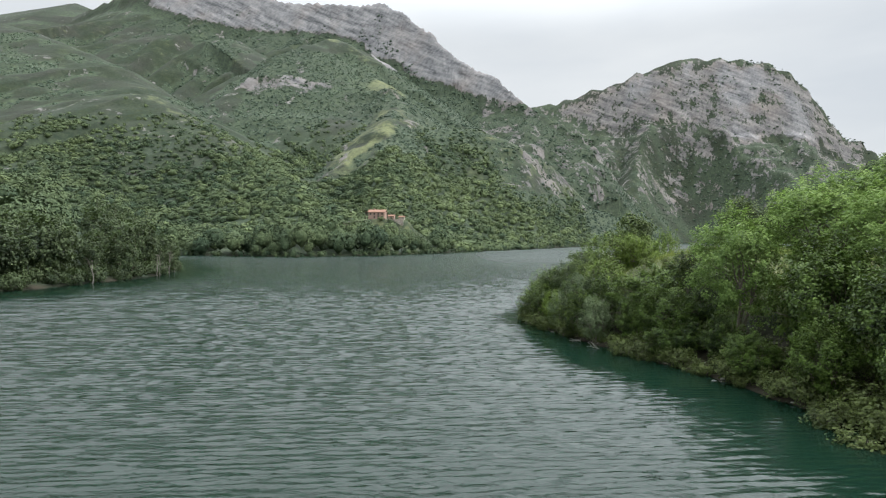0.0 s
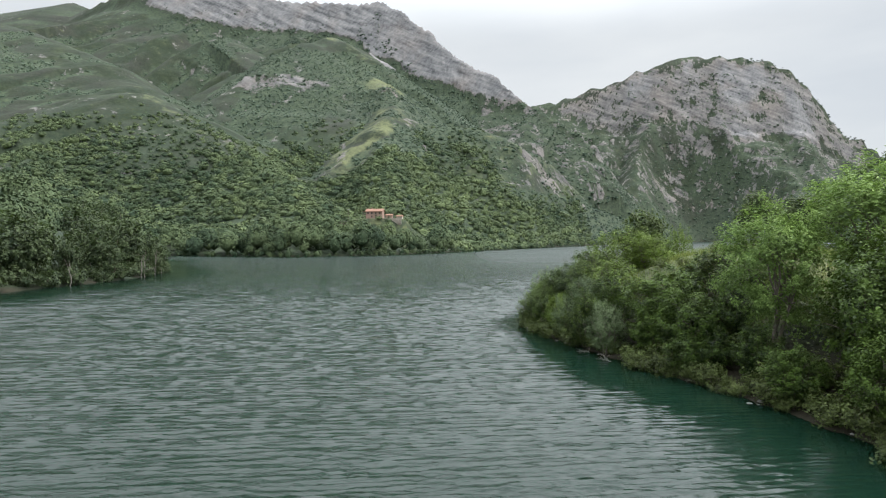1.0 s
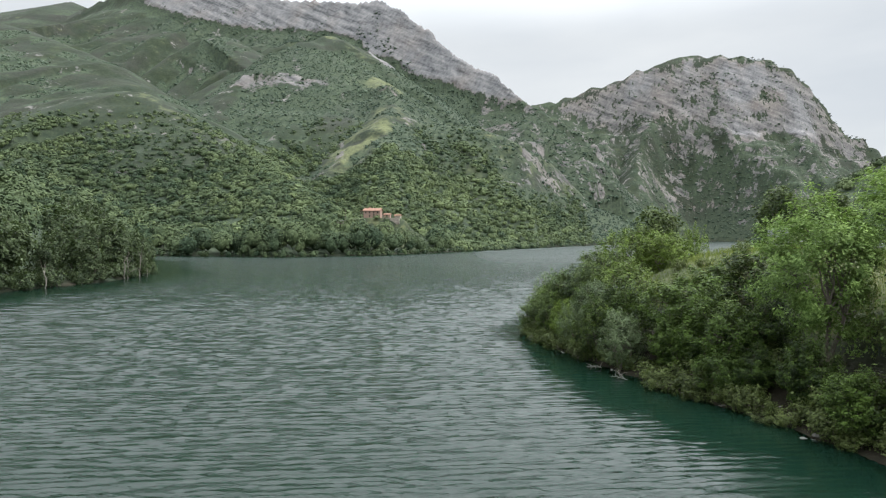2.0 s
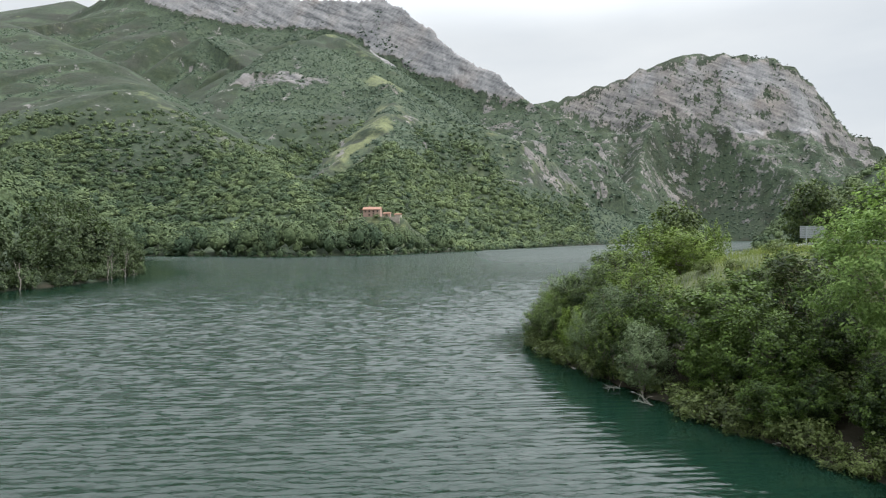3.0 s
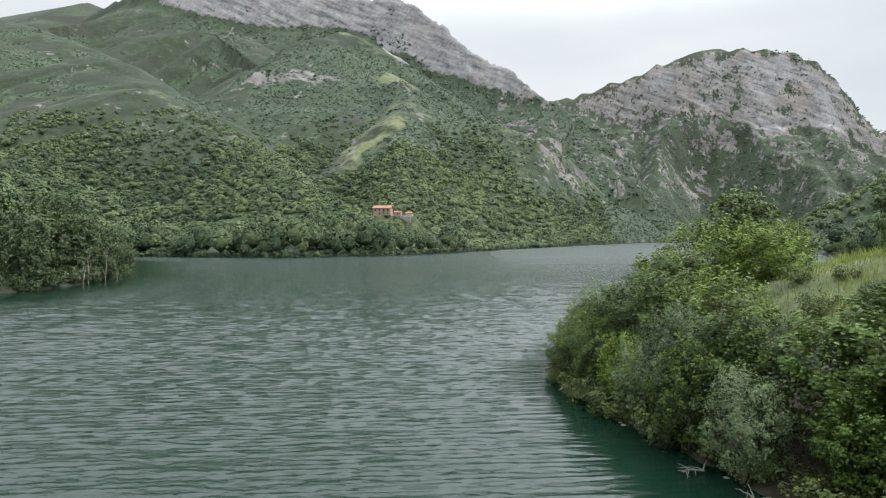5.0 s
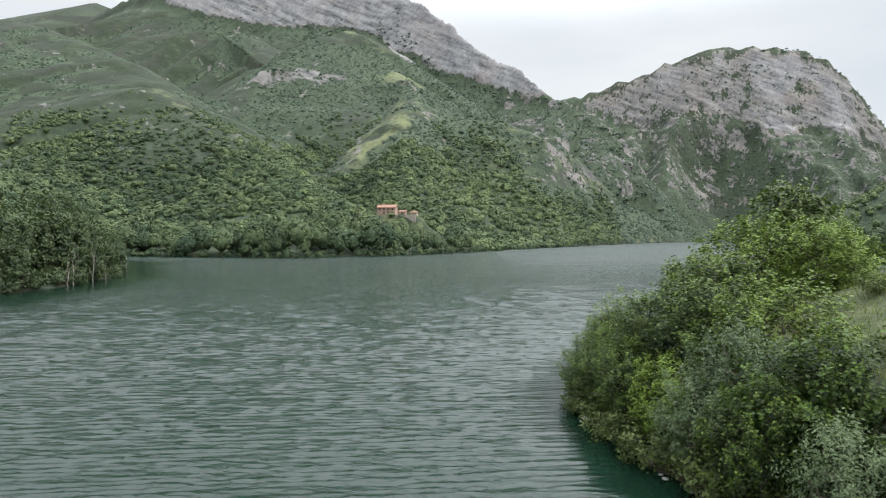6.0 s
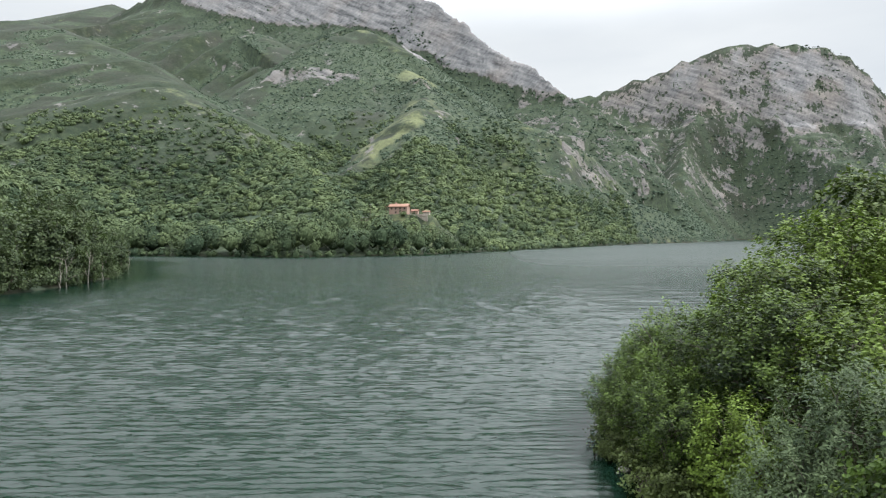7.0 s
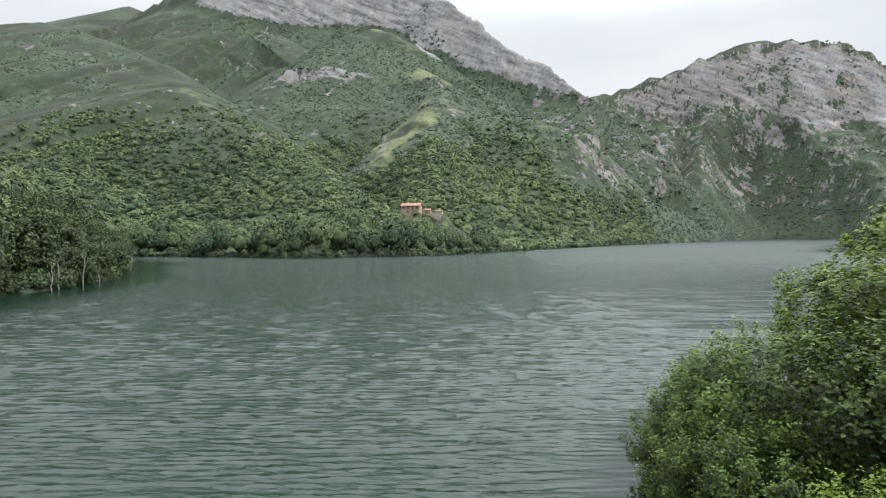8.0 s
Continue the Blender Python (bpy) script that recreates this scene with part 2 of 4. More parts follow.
# ---------------------------------------------------------------- shape of the land
TABLE = np.random.default_rng(11).random((256, 256))


def vnoise(x, y):
    """Smooth noise from 0 to 1 at arrays of places."""
    xi, yi = np.floor(x).astype(int), np.floor(y).astype(int)
    u, v = x - xi, y - yi
    u, v = u * u * (3 - 2 * u), v * v * (3 - 2 * v)
    g = lambda i, j: TABLE[(xi + i) % 256, (yi + j) % 256]
    return (g(0, 0) * (1 - u) + g(1, 0) * u) * (1 - v) + (g(0, 1) * (1 - u) + g(1, 1) * u) * v


def fbm(x, y, size, octaves=4, gain=0.5):
    """Layered noise from about -1 to 1 whose largest swell is size metres."""
    x, y, total, amp, norm = x / size + 31.7, y / size + 12.3, 0.0, 1.0, 0.0
    for _ in range(octaves):
        total, norm = total + amp * (vnoise(x, y) * 2 - 1), norm + amp
        x, y, amp = x * 1.62 - y * 1.21 + 5.1, x * 1.21 + y * 1.62 + 8.7, amp * gain
    return total / norm


def smooth(a, b, v):
    s = np.clip((v - a) / (b - a), 0, 1)
    return s * s * (3 - 2 * s)


# shore of the lake, anticlockwise: near bank and its point, the far reach, the far shore, the cove, the wooded tip
LAKE = [(34, -220), (24, 0), (18.5, 20), (17.2, 28), (15.6, 35.5), (13.2, 41), (11.4, 47), (9.6, 52.5), (8.3, 58), (8.4, 62),
        (10.5, 66), (16, 70), (26, 77), (42, 86), (75, 108), (112, 165), (140, 240), (156, 312), (172, 350), (215, 430), (330, 610),
        (500, 900), (545, 1060), (480, 1120), (425, 1060), (253, 730), (146, 588), (98, 508), (42, 398), (0, 322), (-24, 276), (-62, 252),
        (-100, 262), (-136, 268), (-142, 250), (-120, 226), (-93, 200), (-80, 178), (-62, 146), (-57, 120), (-61, 94), (-70, 58),
        (-95, -40), (-80, -220)]

# crest lines as (x, y, height), for the two cliffs also the height of the cliff's foot
CREST_LIMESTONE = [(-941, 1390, 422, 395), (-802, 1350, 487, 447), (-723, 1330, 511, 475), (-612, 1300, 546, 480), (-492, 1250, 530, 423), (-395, 1230, 500,
                   394), (-304, 1200, 463, 379), (-219, 1180, 455, 371), (-153, 1160, 444, 356), (-105, 1140, 441, 329), (-66, 1110, 411, 300), (-35, 1090,
                   379, 286), (-15, 1070, 364, 271), (-1, 1050, 337, 258), (27, 1020, 307, 240), (58, 990, 279, 221), (83, 970, 265, 208), (98, 950, 243, 201),
                   (124, 920, 210, 192), (139, 900, 197, 184), (172, 890, 176, 164), (207, 870, 147, 137), (241, 850, 113, 104), (265, 830, 77, 70), (277, 800,
                   35, 31)]
CREST_EAST = [(144, 1400, 285, 269), (217, 1400, 306, 284), (252, 1400, 312, 287), (282, 1390, 320, 279), (342, 1380, 343, 241), (389, 1370, 353, 233),
              (435, 1360, 374, 233), (475, 1350, 384, 247), (523, 1350, 400, 246), (566, 1350, 404, 227), (610, 1340, 404, 209), (653, 1330, 397, 208),
              (708, 1320, 387, 212), (748, 1310, 366, 205), (780, 1300, 326, 192), (809, 1290, 280, 183), (838, 1280, 228, 167), (857, 1275, 219, 166),
              (875, 1270, 212, 171), (891, 1260, 190, 159), (958, 1240, 129, 103)]
CREST_LEFT_HILL = [(-840, 860, 285), (-675, 830, 287), (-564, 800, 281), (-506, 780, 263), (-463, 760, 244), (-409, 730, 220), (-362, 700, 198), (-337, 680,
                   178), (-303, 650, 162), (-268, 620, 139), (-234, 590, 115)]
CREST_NOSE = [(-318, 600, 141), (-297, 585, 143), (-263, 565, 138), (-234, 545, 121), (-207, 520, 105), (-169, 480, 83), (-136, 440, 57), (-108, 405, 43),
              (-80, 370, 29), (-65, 350, 20), (-51, 325, 10)]
CREST_NOSE_FOOT = [(-297, 585, 144), (-303, 550, 122), (-299, 500, 94), (-288, 450, 67), (-261, 390, 42)]
CREST_RIB_A = [(-345, 1010, 332), (-380, 990, 321), (-409, 950, 284), (-422, 910, 248), (-424, 880, 220)]
CREST_RIB_B = [(-350, 1060, 345), (-338, 1000, 321), (-347, 940, 272), (-360, 890, 231), (-365, 850, 202)]
CREST_HUMP = [(-167, 1000, 328), (-158, 900, 296), (-177, 875, 281)]
CREST_HUMP_WEST = [(-158, 900, 296), (-177, 875, 281), (-191, 868, 278), (-216, 860, 264), (-240, 850, 253), (-263, 830, 226)]
CREST_HUMP_ARM = [(-259, 834, 231), (-271, 800, 201), (-270, 770, 181), (-262, 735, 155)]
CREST_HUMP_EAST = [(-158, 900, 296), (-131, 885, 285), (-107, 870, 264), (-99, 820, 231), (-89, 790, 211)]
CREST_SPUR = [(-89, 790, 211), (-64, 740, 186), (-51, 690, 162), (-48, 640, 139), (-49, 590, 120), (-46, 560, 101), (-41, 530, 87), (-36, 450, 55), (-33,
              390, 31), (-31, 355, 19)]
CREST_RIB_C = [(-89, 790, 211), (-105, 755, 186), (-121, 730, 169), (-141, 700, 154), (-153, 670, 140), (-163, 620, 107), (-168, 590, 85)]
CREST_RIB_D = [(-49, 590, 117), (-66, 555, 90), (-85, 520, 66), (-95, 480, 46), (-95, 450, 36)]
CREST_SPUR_EAST = [(-49, 590, 118), (-24, 610, 111), (3, 630, 119), (32, 640, 120), (46, 640, 118), (68, 640, 110), (95, 650, 97), (121, 660, 86), (144, 660,
                   71), (162, 655, 53), (181, 650, 33), (200, 645, 15)]
CREST_CRAG_HUMP = [(-238, 738, 193, 185), (-230, 745, 202, 177), (-211, 747, 206, 175), (-187, 745, 203, 173), (-166, 742, 198, 175), (-151, 738, 192, 185)]
CREST_EAST_RIB = [(432, 1260, 241), (389, 1180, 177), (346, 1110, 116), (315, 1040, 63)]
CREST_EAST_BUTTRESS = [(565, 1250, 204), (498, 1160, 142), (444, 1080, 84), (410, 1020, 43)]
CREST_EAST_SHOULDER = [(705, 1230, 195), (639, 1150, 131), (590, 1080, 74)]
CREST_FAR_LEFT = [(-1500, 1700, 548), (-1078, 1500, 542), (-995, 1500, 551), (-868, 1500, 574)]
CREST_TIP = [(-420, 330, 70), (-240, 230, 38), (-150, 180, 18), (-105, 175, 9)]
CREST_RIGHT_WOOD = [(168, 335, 3), (205, 345, 24), (255, 352, 50), (345, 372, 86), (600, 420, 140)]
CRAGS = [CREST_CRAG_HUMP]
# each crest with the fall of its flanks, the roundness of its top in metres, how deep gullies cut the flanks
RIDGES = [(CREST_LIMESTONE, 0.66, 2, 0.3), (CREST_EAST, 0.72, 4, 0.34), (CREST_FAR_LEFT, 0.6, 10, 0.2), (CREST_LEFT_HILL, 0.5, 26, 0.2),
          (CREST_NOSE, 0.5, 18, 0.22), (CREST_NOSE_FOOT, 0.42, 30, 0.2), (CREST_RIB_A, 0.6, 4, 0.2), (CREST_RIB_B, 0.62, 4, 0.2),
          (CREST_HUMP, 0.66, 12, 0.26), (CREST_HUMP_WEST, 0.7, 10, 0.26), (CREST_HUMP_ARM, 0.66, 6, 0.2), (CREST_HUMP_EAST, 0.66, 10, 0.26), (CREST_SPUR, 0.6, 5, 0.26), (CREST_RIB_C, 0.6, 8, 0.3),
          (CREST_RIB_D, 0.6, 6, 0.24), (CREST_SPUR_EAST, 0.72, 5, 0.34), (CREST_EAST_RIB, 0.7, 4, 0.3), (CREST_EAST_BUTTRESS, 0.7, 4, 0.3),
          (CREST_EAST_SHOULDER, 0.7, 4, 0.3), *((line, 0.75, 2, 0.3) for line in CRAGS), (CREST_TIP, 0.35, 8, 0.2), (CREST_RIGHT_WOOD, 0.5, 8, 0.2)]


def crest(line, x, y):
    """At arrays of places: the distance to a crest line, the crest's height there and the way along it."""
    far, high, along, start = np.full(x.shape, 1e9), np.zeros(x.shape), np.zeros(x.shape), 0.0
    for (ax, ay, az, *_), (bx, by, bz, *_) in zip(line, line[1:]):
        ex, ey = bx - ax, by - ay
        s = np.clip(((x - ax) * ex + (y - ay) * ey) / (ex * ex + ey * ey), 0, 1)
        d = np.hypot(x - ax - s * ex, y - ay - s * ey)
        near = d < far
        far, high = np.where(near, d, far), np.where(near, az + s * (bz - az), high)
        along = np.where(near, start + s * math.hypot(ex, ey), along)
        start += math.hypot(ex, ey)
    return far, high, along


def cliff_foot(line, along):
    """The height of a cliff's foot at places along its crest."""
    steps = [0.0]
    for a, b in zip(line, line[1:]):
        steps.append(steps[-1] + math.hypot(b[0] - a[0], b[1] - a[1]))
    return np.interp(along, steps, [r[3] for r in line])


def shore(x, y):
    """Distance from the lake's edge, positive on land."""
    d, inside = np.full(x.shape, 1e9), np.zeros(x.shape, bool)
    for (ax, ay), (bx, by) in zip(LAKE, LAKE[1:] + LAKE[:1]):
        ex, ey = bx - ax, by - ay
        s = np.clip(((x - ax) * ex + (y - ay) * ey) / (ex * ex + ey * ey), 0, 1)
        d = np.minimum(d, np.hypot(x - ax - s * ex, y - ay - s * ey))
        cross = (ay > y) != (by > y)
        inside ^= cross & (x < ex * (y - ay) / (ey if ey else 1e-9) + ax)
    return np.where(inside, -d, d)


def ledges(x, y, h):
    """On the rocky sides of the valley: the lift of broken ledges and where their faces stand bare."""
    zone = smooth(30, 80, x) * smooth(560, 620, y) * smooth(8, 30, h) * (1 - smooth(210, 250, h))
    zone = np.maximum(zone, 0.7 * smooth(45, 20, np.hypot((x + 62) * 0.8, (y - 660) * 0.35)))
    gate = zone * smooth(-0.12, 0.2, fbm(x + 77, y, 48, 3))
    f = (h + 9 * fbm(x, y + 40, 60, 3)) / 27
    f = f - np.floor(f)
    return 15 * gate * (smooth(0.3, 0.6, f) - f), gate * smooth(0.24, 0.34, f) * (1 - smooth(0.58, 0.7, f))


def land(x, y):
    """Height of the ground and the distance from the shore."""
    d = shore(x, y)
    top = np.full(x.shape, -1e9)
    for k, (line, slope, bend, cut) in enumerate(RIDGES):
        far, high, along = crest(line, x, y)
        fall = slope * (np.sqrt(far * far + bend * bend) - bend)
        on = high - fall * (1 - 1.1 * cut) > np.maximum(top, -8)  # the other places lie on another ridge's flank
        if not on.any():
            continue
        far, high, along, fall = far[on], high[on], along[on], fall[on]
        side = 500.0 * k
        # gullies and ribs run down the flanks, the larger ones the deeper the slope falls
        gully = fbm(along + side, far * 0.3 + side, 75, 3, 0.6) + 0.45 * fbm(along + side, far * 0.35, 24, 2)
        fall = fall * (1 + cut * gully)
        if len(line[0]) > 3:
            # a rock face above, screes and scrub below its foot
            face = np.maximum(high - cliff_foot(line, along), 4.0) * (1 + 0.25 * fbm(along, far * 0 + side, 40, 3))
            steep = face / 1.7
            fall = np.where(far < steep, far * 1.7 - 6 * np.abs(fbm(along, far * 2, 18, 3)) * smooth(0, 12, far), face + (far - steep) * slope * (1 + cut * gully))
        top[on] = np.maximum(top[on], high - fall)
    top = top + ledges(x, y, top)[0]
    rough = smooth(0, 60, d)
    top = top + rough * (2.2 * fbm(x, y, 60, 5, 0.55) + 1.2 * fbm(x, y, 14, 3))
    east = np.where((x > 0) & (y < 130) & (y > -400), 1.0, 0.0)
    shelf = 6.7 * smooth(-1.0, 15.5, d) + 0.03 * np.maximum(d - 16, 0) + 0.22 * fbm(x, y, 3.0, 3) * smooth(0.3, 3, d)
    low = np.where(east > 0, shelf, 0.25 + 0.14 * np.maximum(d, 0))
    ramp = 0.15 + 0.95 * np.maximum(d, 0) + 0.006 * np.maximum(d, 0) ** 2
    h = np.where(d > 0, np.minimum(np.maximum(top, low), np.maximum(ramp, shelf * east)), np.maximum(-6, 0.45 * d - 0.05))
    yard = 1 - smooth(0.75, 1.3, np.hypot((x + 32) / 17, (y - 341) / 9))
    return h * (1 - yard) + 18.0 * yard, d


def hollow(x, y, h, reach=22.0):
    """How far the ground lies in a hollow (positive) or on a rib (negative), as a slope."""
    return (sum(land(x + i, y + j)[0] for i, j in ((reach, 0), (-reach, 0), (0, reach), (0, -reach))) / 4 - h) / reach


def patch(x, y, cx, cy, rx, ry):
    """1 in the middle of an oval, 0 past its edge."""
    return smooth(0, 0.6, 1 - np.hypot((x - cx) / rx, (y - cy) / ry))


def ground(x, y):
    h, _ = land(np.array([float(x)]), np.array([float(y)]))
    return float(h[0])


def wood_share(x, y, h, d):
    """How thickly the trees stand on the hills round the lake."""
    fm, _, _ = crest(CREST_SPUR, x, y)
    fd, _, _ = crest(CREST_RIB_D, x, y)
    n, m = fbm(x, y, 80, 3), fbm(x + 90, y, 22, 3)
    share = np.where(x < -150, 1.4 - h / 74, 1.5 - h / 84) + 0.4 * n + 0.35 * m + 0.5 * (1 - smooth(10, 70, d))
    share -= 1.2 * (1 - smooth(8, 34, np.minimum(np.where(y > 520, fm, 99), fd - 4) + 16 * m)) * smooth(480, 530, y)
    share -= 0.9 * smooth(40, 75, x) * smooth(20, 50, h + 25 * m)
    return np.where(y < 720, share, share - (y - 720) / 120)


def scrub_share(x, y, h, hol):
    """How thickly scrub stands higher up: thick in the gullies and under the cliffs, thin on the grazed crests."""
    n, m = fbm(x + 30, y, 110, 3), fbm(x, y, 30, 3)
    fa, za, sa = crest(CREST_LIMESTONE, x, y)
    under = cliff_foot(CREST_LIMESTONE, sa) - h
    share = smooth(0.0, 0.1, hol + 0.24 * m + 0.1 * n - 0.02)
    for line in CRAGS:
        share = share * (0.15 + 0.85 * smooth(8, 24, crest(line, x, y)[0]))
    # the scrub belt under the limestone, and the shaded side of the valley
    share = np.maximum(share, smooth(-24, -14, under) * (1 - smooth(22, 60, under + 30 * m)) * smooth(-620, -500, x) * (0.45 + 0.5 * smooth(-260, -60, x)))
    share = np.maximum(share, 0.75 * smooth(-60, 30, x) * smooth(4, 14, under) * smooth(-0.35, 0.0, n + m + 0.15))
    share = np.maximum(share, 0.9 * patch(x, y, -470, 1090, 190, 150) * smooth(-0.3, 0.0, n + m))
    share = np.maximum(share, 0.7 * patch(x, y, -340, 950, 70, 80) * smooth(-0.3, 0.0, n + m))
    share = np.maximum(share, 0.85 * patch(x, y, -170, 700, 75, 110) * smooth(-0.5, -0.1, m + n))
    share = np.maximum(share, 0.8 * patch(x, y, -20, 560, 70, 60) * smooth(-0.4, -0.1, m))
    share = np.maximum(share, 0.6 * patch(x, y, 70, 640, 90, 50) * smooth(-0.2, 0.1, m))
    share *= 1 - 0.92 * patch(x, y, -250, 560, 90, 70) * smooth(0.3, -0.2, m)
    share *= 1 - 0.95 * patch(x, y, -66, 760, 34, 44)
    share *= 1 - 0.9 * patch(x, y, -66, 575, 30, 44)
    return np.where((under < -18) & (fa < 120), 0.02 + 0.6 * smooth(0.12, 0.32, m + 0.35 * hol), share) * (x < 330)


def axis(*runs):
    """Grid lines from runs of (start, end, step)."""
    a = [np.arange(s, e, st) for s, e, st in runs]
    return np.concatenate(a + [[runs[-1][1]]])


def mesh_of(name, verts, faces, material, smooth_shade=True):
    """A mesh from arrays of places and quads or triangles."""
    me = bpy.data.meshes.new(name)
    verts, faces = np.asarray(verts, np.float32), np.asarray(faces, np.int32)
    me.vertices.add(len(verts))
    me.vertices.foreach_set("co", verts.ravel())
    me.loops.add(faces.size)
    me.loops.foreach_set("vertex_index", faces.ravel())
    me.polygons.add(len(faces))
    me.polygons.foreach_set("loop_start", np.arange(len(faces), dtype=np.int32) * faces.shape[1])
    me.update(calc_edges=True)
    me.polygons.foreach_set("use_smooth", np.full(len(faces), smooth_shade))
    me.materials.append(material)
    me.validate()
    return me


def spread(me, name, values):
    a = me.attributes.new(name, "FLOAT", "POINT")
    a.data.foreach_set("value", np.asarray(values, np.float32).ravel())


def grid_faces(nx, ny):
    i = (np.arange(ny - 1)[:, None] * nx + np.arange(nx - 1)).ravel()
    return np.stack([i, i + 1, i + nx + 1, i + nx], 1)


def build_ground():
    xs = axis((-3200, -760, 80), (-760, -420, 6), (-420, 4, 3.2), (4, 44, 0.8), (44, 240, 3.2), (240, 900, 5), (900, 1000, 14), (1000, 3200, 90))
    ys = axis((-1600, -100, 60), (-100, 15, 6), (15, 90, 0.8), (90, 420, 3.5), (420, 720, 3.4), (720, 1240, 4.5), (1240, 1500, 10), (1500, 3900, 80))
    x, y = np.meshgrid(xs, ys)
    h, d = land(x, y)
    fa, za, sa = crest(CREST_LIMESTONE, x, y)
    fe, ze, se = crest(CREST_EAST, x, y)
    fs, _, _ = crest(CREST_SPUR_EAST, x, y)
    fm, _, _ = crest(CREST_SPUR, x, y)
    fd, _, _ = crest(CREST_RIB_D, x, y)
    fh, _, _ = crest(CREST_HUMP_EAST, x, y)
    n1, n2 = fbm(x, y, 60, 4), fbm(x + 400, y, 26, 4)
    foot_a, foot_e = cliff_foot(CREST_LIMESTONE, sa), cliff_foot(CREST_EAST, se)
    rock = smooth(9, 20, h - foot_a + 8 * n2) * smooth(10, 26, za - foot_a) * (fa < 140) * smooth(-640, -560, x)
    rock = np.maximum(rock, smooth(-8, 8, h - foot_e + 10 * n2) * smooth(6, 22, ze - h + 20 * n2) * smooth(18, 45, ze - foot_e) * (fe < 200) * (0.66 + 0.3 * smooth(-0.25, 0.25, n1)))
    rock = np.maximum(rock, 0.7 * ledges(x, y, h)[1] * smooth(-0.35, 0.1, n2))
    for line in CRAGS:
        fc, zc, sc = crest(line, x, y)
        base = cliff_foot(line, sc)
        rock = np.maximum(rock, 0.74 * smooth(-4, 3, h - base + 6 * n2) * smooth(5, 0, h - zc) * (1 - smooth(16, 26, fc)) * smooth(2, 8, zc - base) * smooth(-0.4, 0.1, n2 + 0.2))
    rock = np.maximum(rock, 0.55 * patch(x, y, -100, 545, 34, 60) * smooth(-0.1, 0.3, n2))
    rock = np.maximum(rock, (np.where(x > 60, 0.32, 0.05) + 0.25 * smooth(0.2, 0.45, n2)) * (h > 50) * (d > 20))
    # pale grass on the spur, with its patch of sun painted in
    meadow_and_sun = np.maximum(0.95 * patch(x, y, -70, 562, 44, 66), 0.6 * (1 - smooth(4, 26, fd + 14 * n2)) * smooth(455, 490, y)) * smooth(-0.55, 0.05, n2 + 0.6 * n1)
    meadow_and_sun = np.maximum(meadow_and_sun, 0.8 * patch(x, y, -72, 765, 52, 50))
    meadow_and_sun = np.maximum(meadow_and_sun, 0.55 * (1 - smooth(6, 30, fm + 8 * n2)) * smooth(500, 560, y) * smooth(800, 740, y))
    meadow_and_sun = np.maximum(meadow_and_sun, 0.4 * patch(x, y, 10, 540, 110, 90))
    meadow_and_sun = np.maximum(meadow_and_sun, 0.45 * (1 - smooth(6, 26, fh)))
    meadow_and_sun = np.maximum(meadow_and_sun, 0.42 * (1 - smooth(20, 80, fs)))
    meadow_and_sun = np.maximum(meadow_and_sun, 0.36 * (1 - smooth(4, 16, crest(CREST_NOSE, x, y)[0])))
    meadow_and_sun = np.maximum(meadow_and_sun, 0.6 * patch(x, y, -28, 338, 34, 26))
    meadow_and_sun = np.maximum(meadow_and_sun, 0.75 * smooth(5, 8, d) * (x > 0) * (y < 110))
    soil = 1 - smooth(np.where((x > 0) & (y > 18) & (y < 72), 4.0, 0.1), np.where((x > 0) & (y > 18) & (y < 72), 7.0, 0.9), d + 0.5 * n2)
    # broken ledges on the bare rock
    h = h + np.where(h > 40, rock * (4.5 * np.abs(fbm(x, y, 22, 4, 0.6)) + 2.5 * fbm(x, y, 9, 2)), 0)
    beds = (h + 0.3 * x + 6 * n1) / 17
    beds = beds - np.floor(beds)
    h = h + np.where(h > 60, rock * 3.5 * (smooth(0.25, 0.75, beds) - beds), 0)
    me = mesh_of("ground", np.stack([x, y, h], -1).reshape(-1, 3), grid_faces(len(xs), len(ys)), M_TERRAIN)
    spread(me, "rock", rock)
    spread(me, "meadow_and_sun", meadow_and_sun)
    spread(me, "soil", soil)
    bend = 5.5 * (np.gradient(np.gradient(h, xs, axis=1), xs, axis=1) + np.gradient(np.gradient(h, ys, axis=0), ys, axis=0))
    for k in range(6):
        bend[1:-1, 1:-1] = (bend[1:-1, 1:-1] + bend[:-2, 1:-1] + bend[2:, 1:-1] + bend[1:-1, :-2] + bend[1:-1, 2:]) / 5
    cover = smooth(0.15, 0.55, scrub_share(x, y, h, bend)) * (y > 520) * (1 - rock)
    spread(me, "wooded", np.clip(np.maximum(np.maximum(wood_share(x, y, h, d), cover), 0.75 * smooth(60, 160, x) * smooth(-0.3, 0.2, n1 + n2)), 0, 1) * smooth(2, 8, d) * ((x < 0) | (y > 130)) * (1 - patch(x, y, -28, 336, 40, 30)))
    tagged(new("ground", me), "green heath hillsides rising to grey limestone crags round a lake", "ground", kind="structure")


def waves(x, y, cell):
    """Height of the wind ripples: many small wave trains that run nearly the same way, as far as the mesh can carry them."""
    rng = np.random.default_rng(21)
    h = np.zeros_like(x)
    bands = [(0.19, 1.2, 40, 0.74), (0.45, 1.0, 16, 0.3 + 0.24 * smooth(50, 110, y)), (1.0, 1.2, 14, 0.1)]
    for start, octaves, count, share in bands:
        for _ in range(count):
            length = start * 2 ** rng.uniform(0, octaves)
            a = rng.normal(0.05, 0.24)
            k = 2 * math.pi / length
            group = vnoise(x / (length * 2.4) + rng.uniform(0, 90), y / (length * 2.6) + rng.uniform(0, 90))
            size = 0.0168 * length ** 0.95 * (0.2 + 1.4 * group) * smooth(2.0, 3.4, length / cell) * share
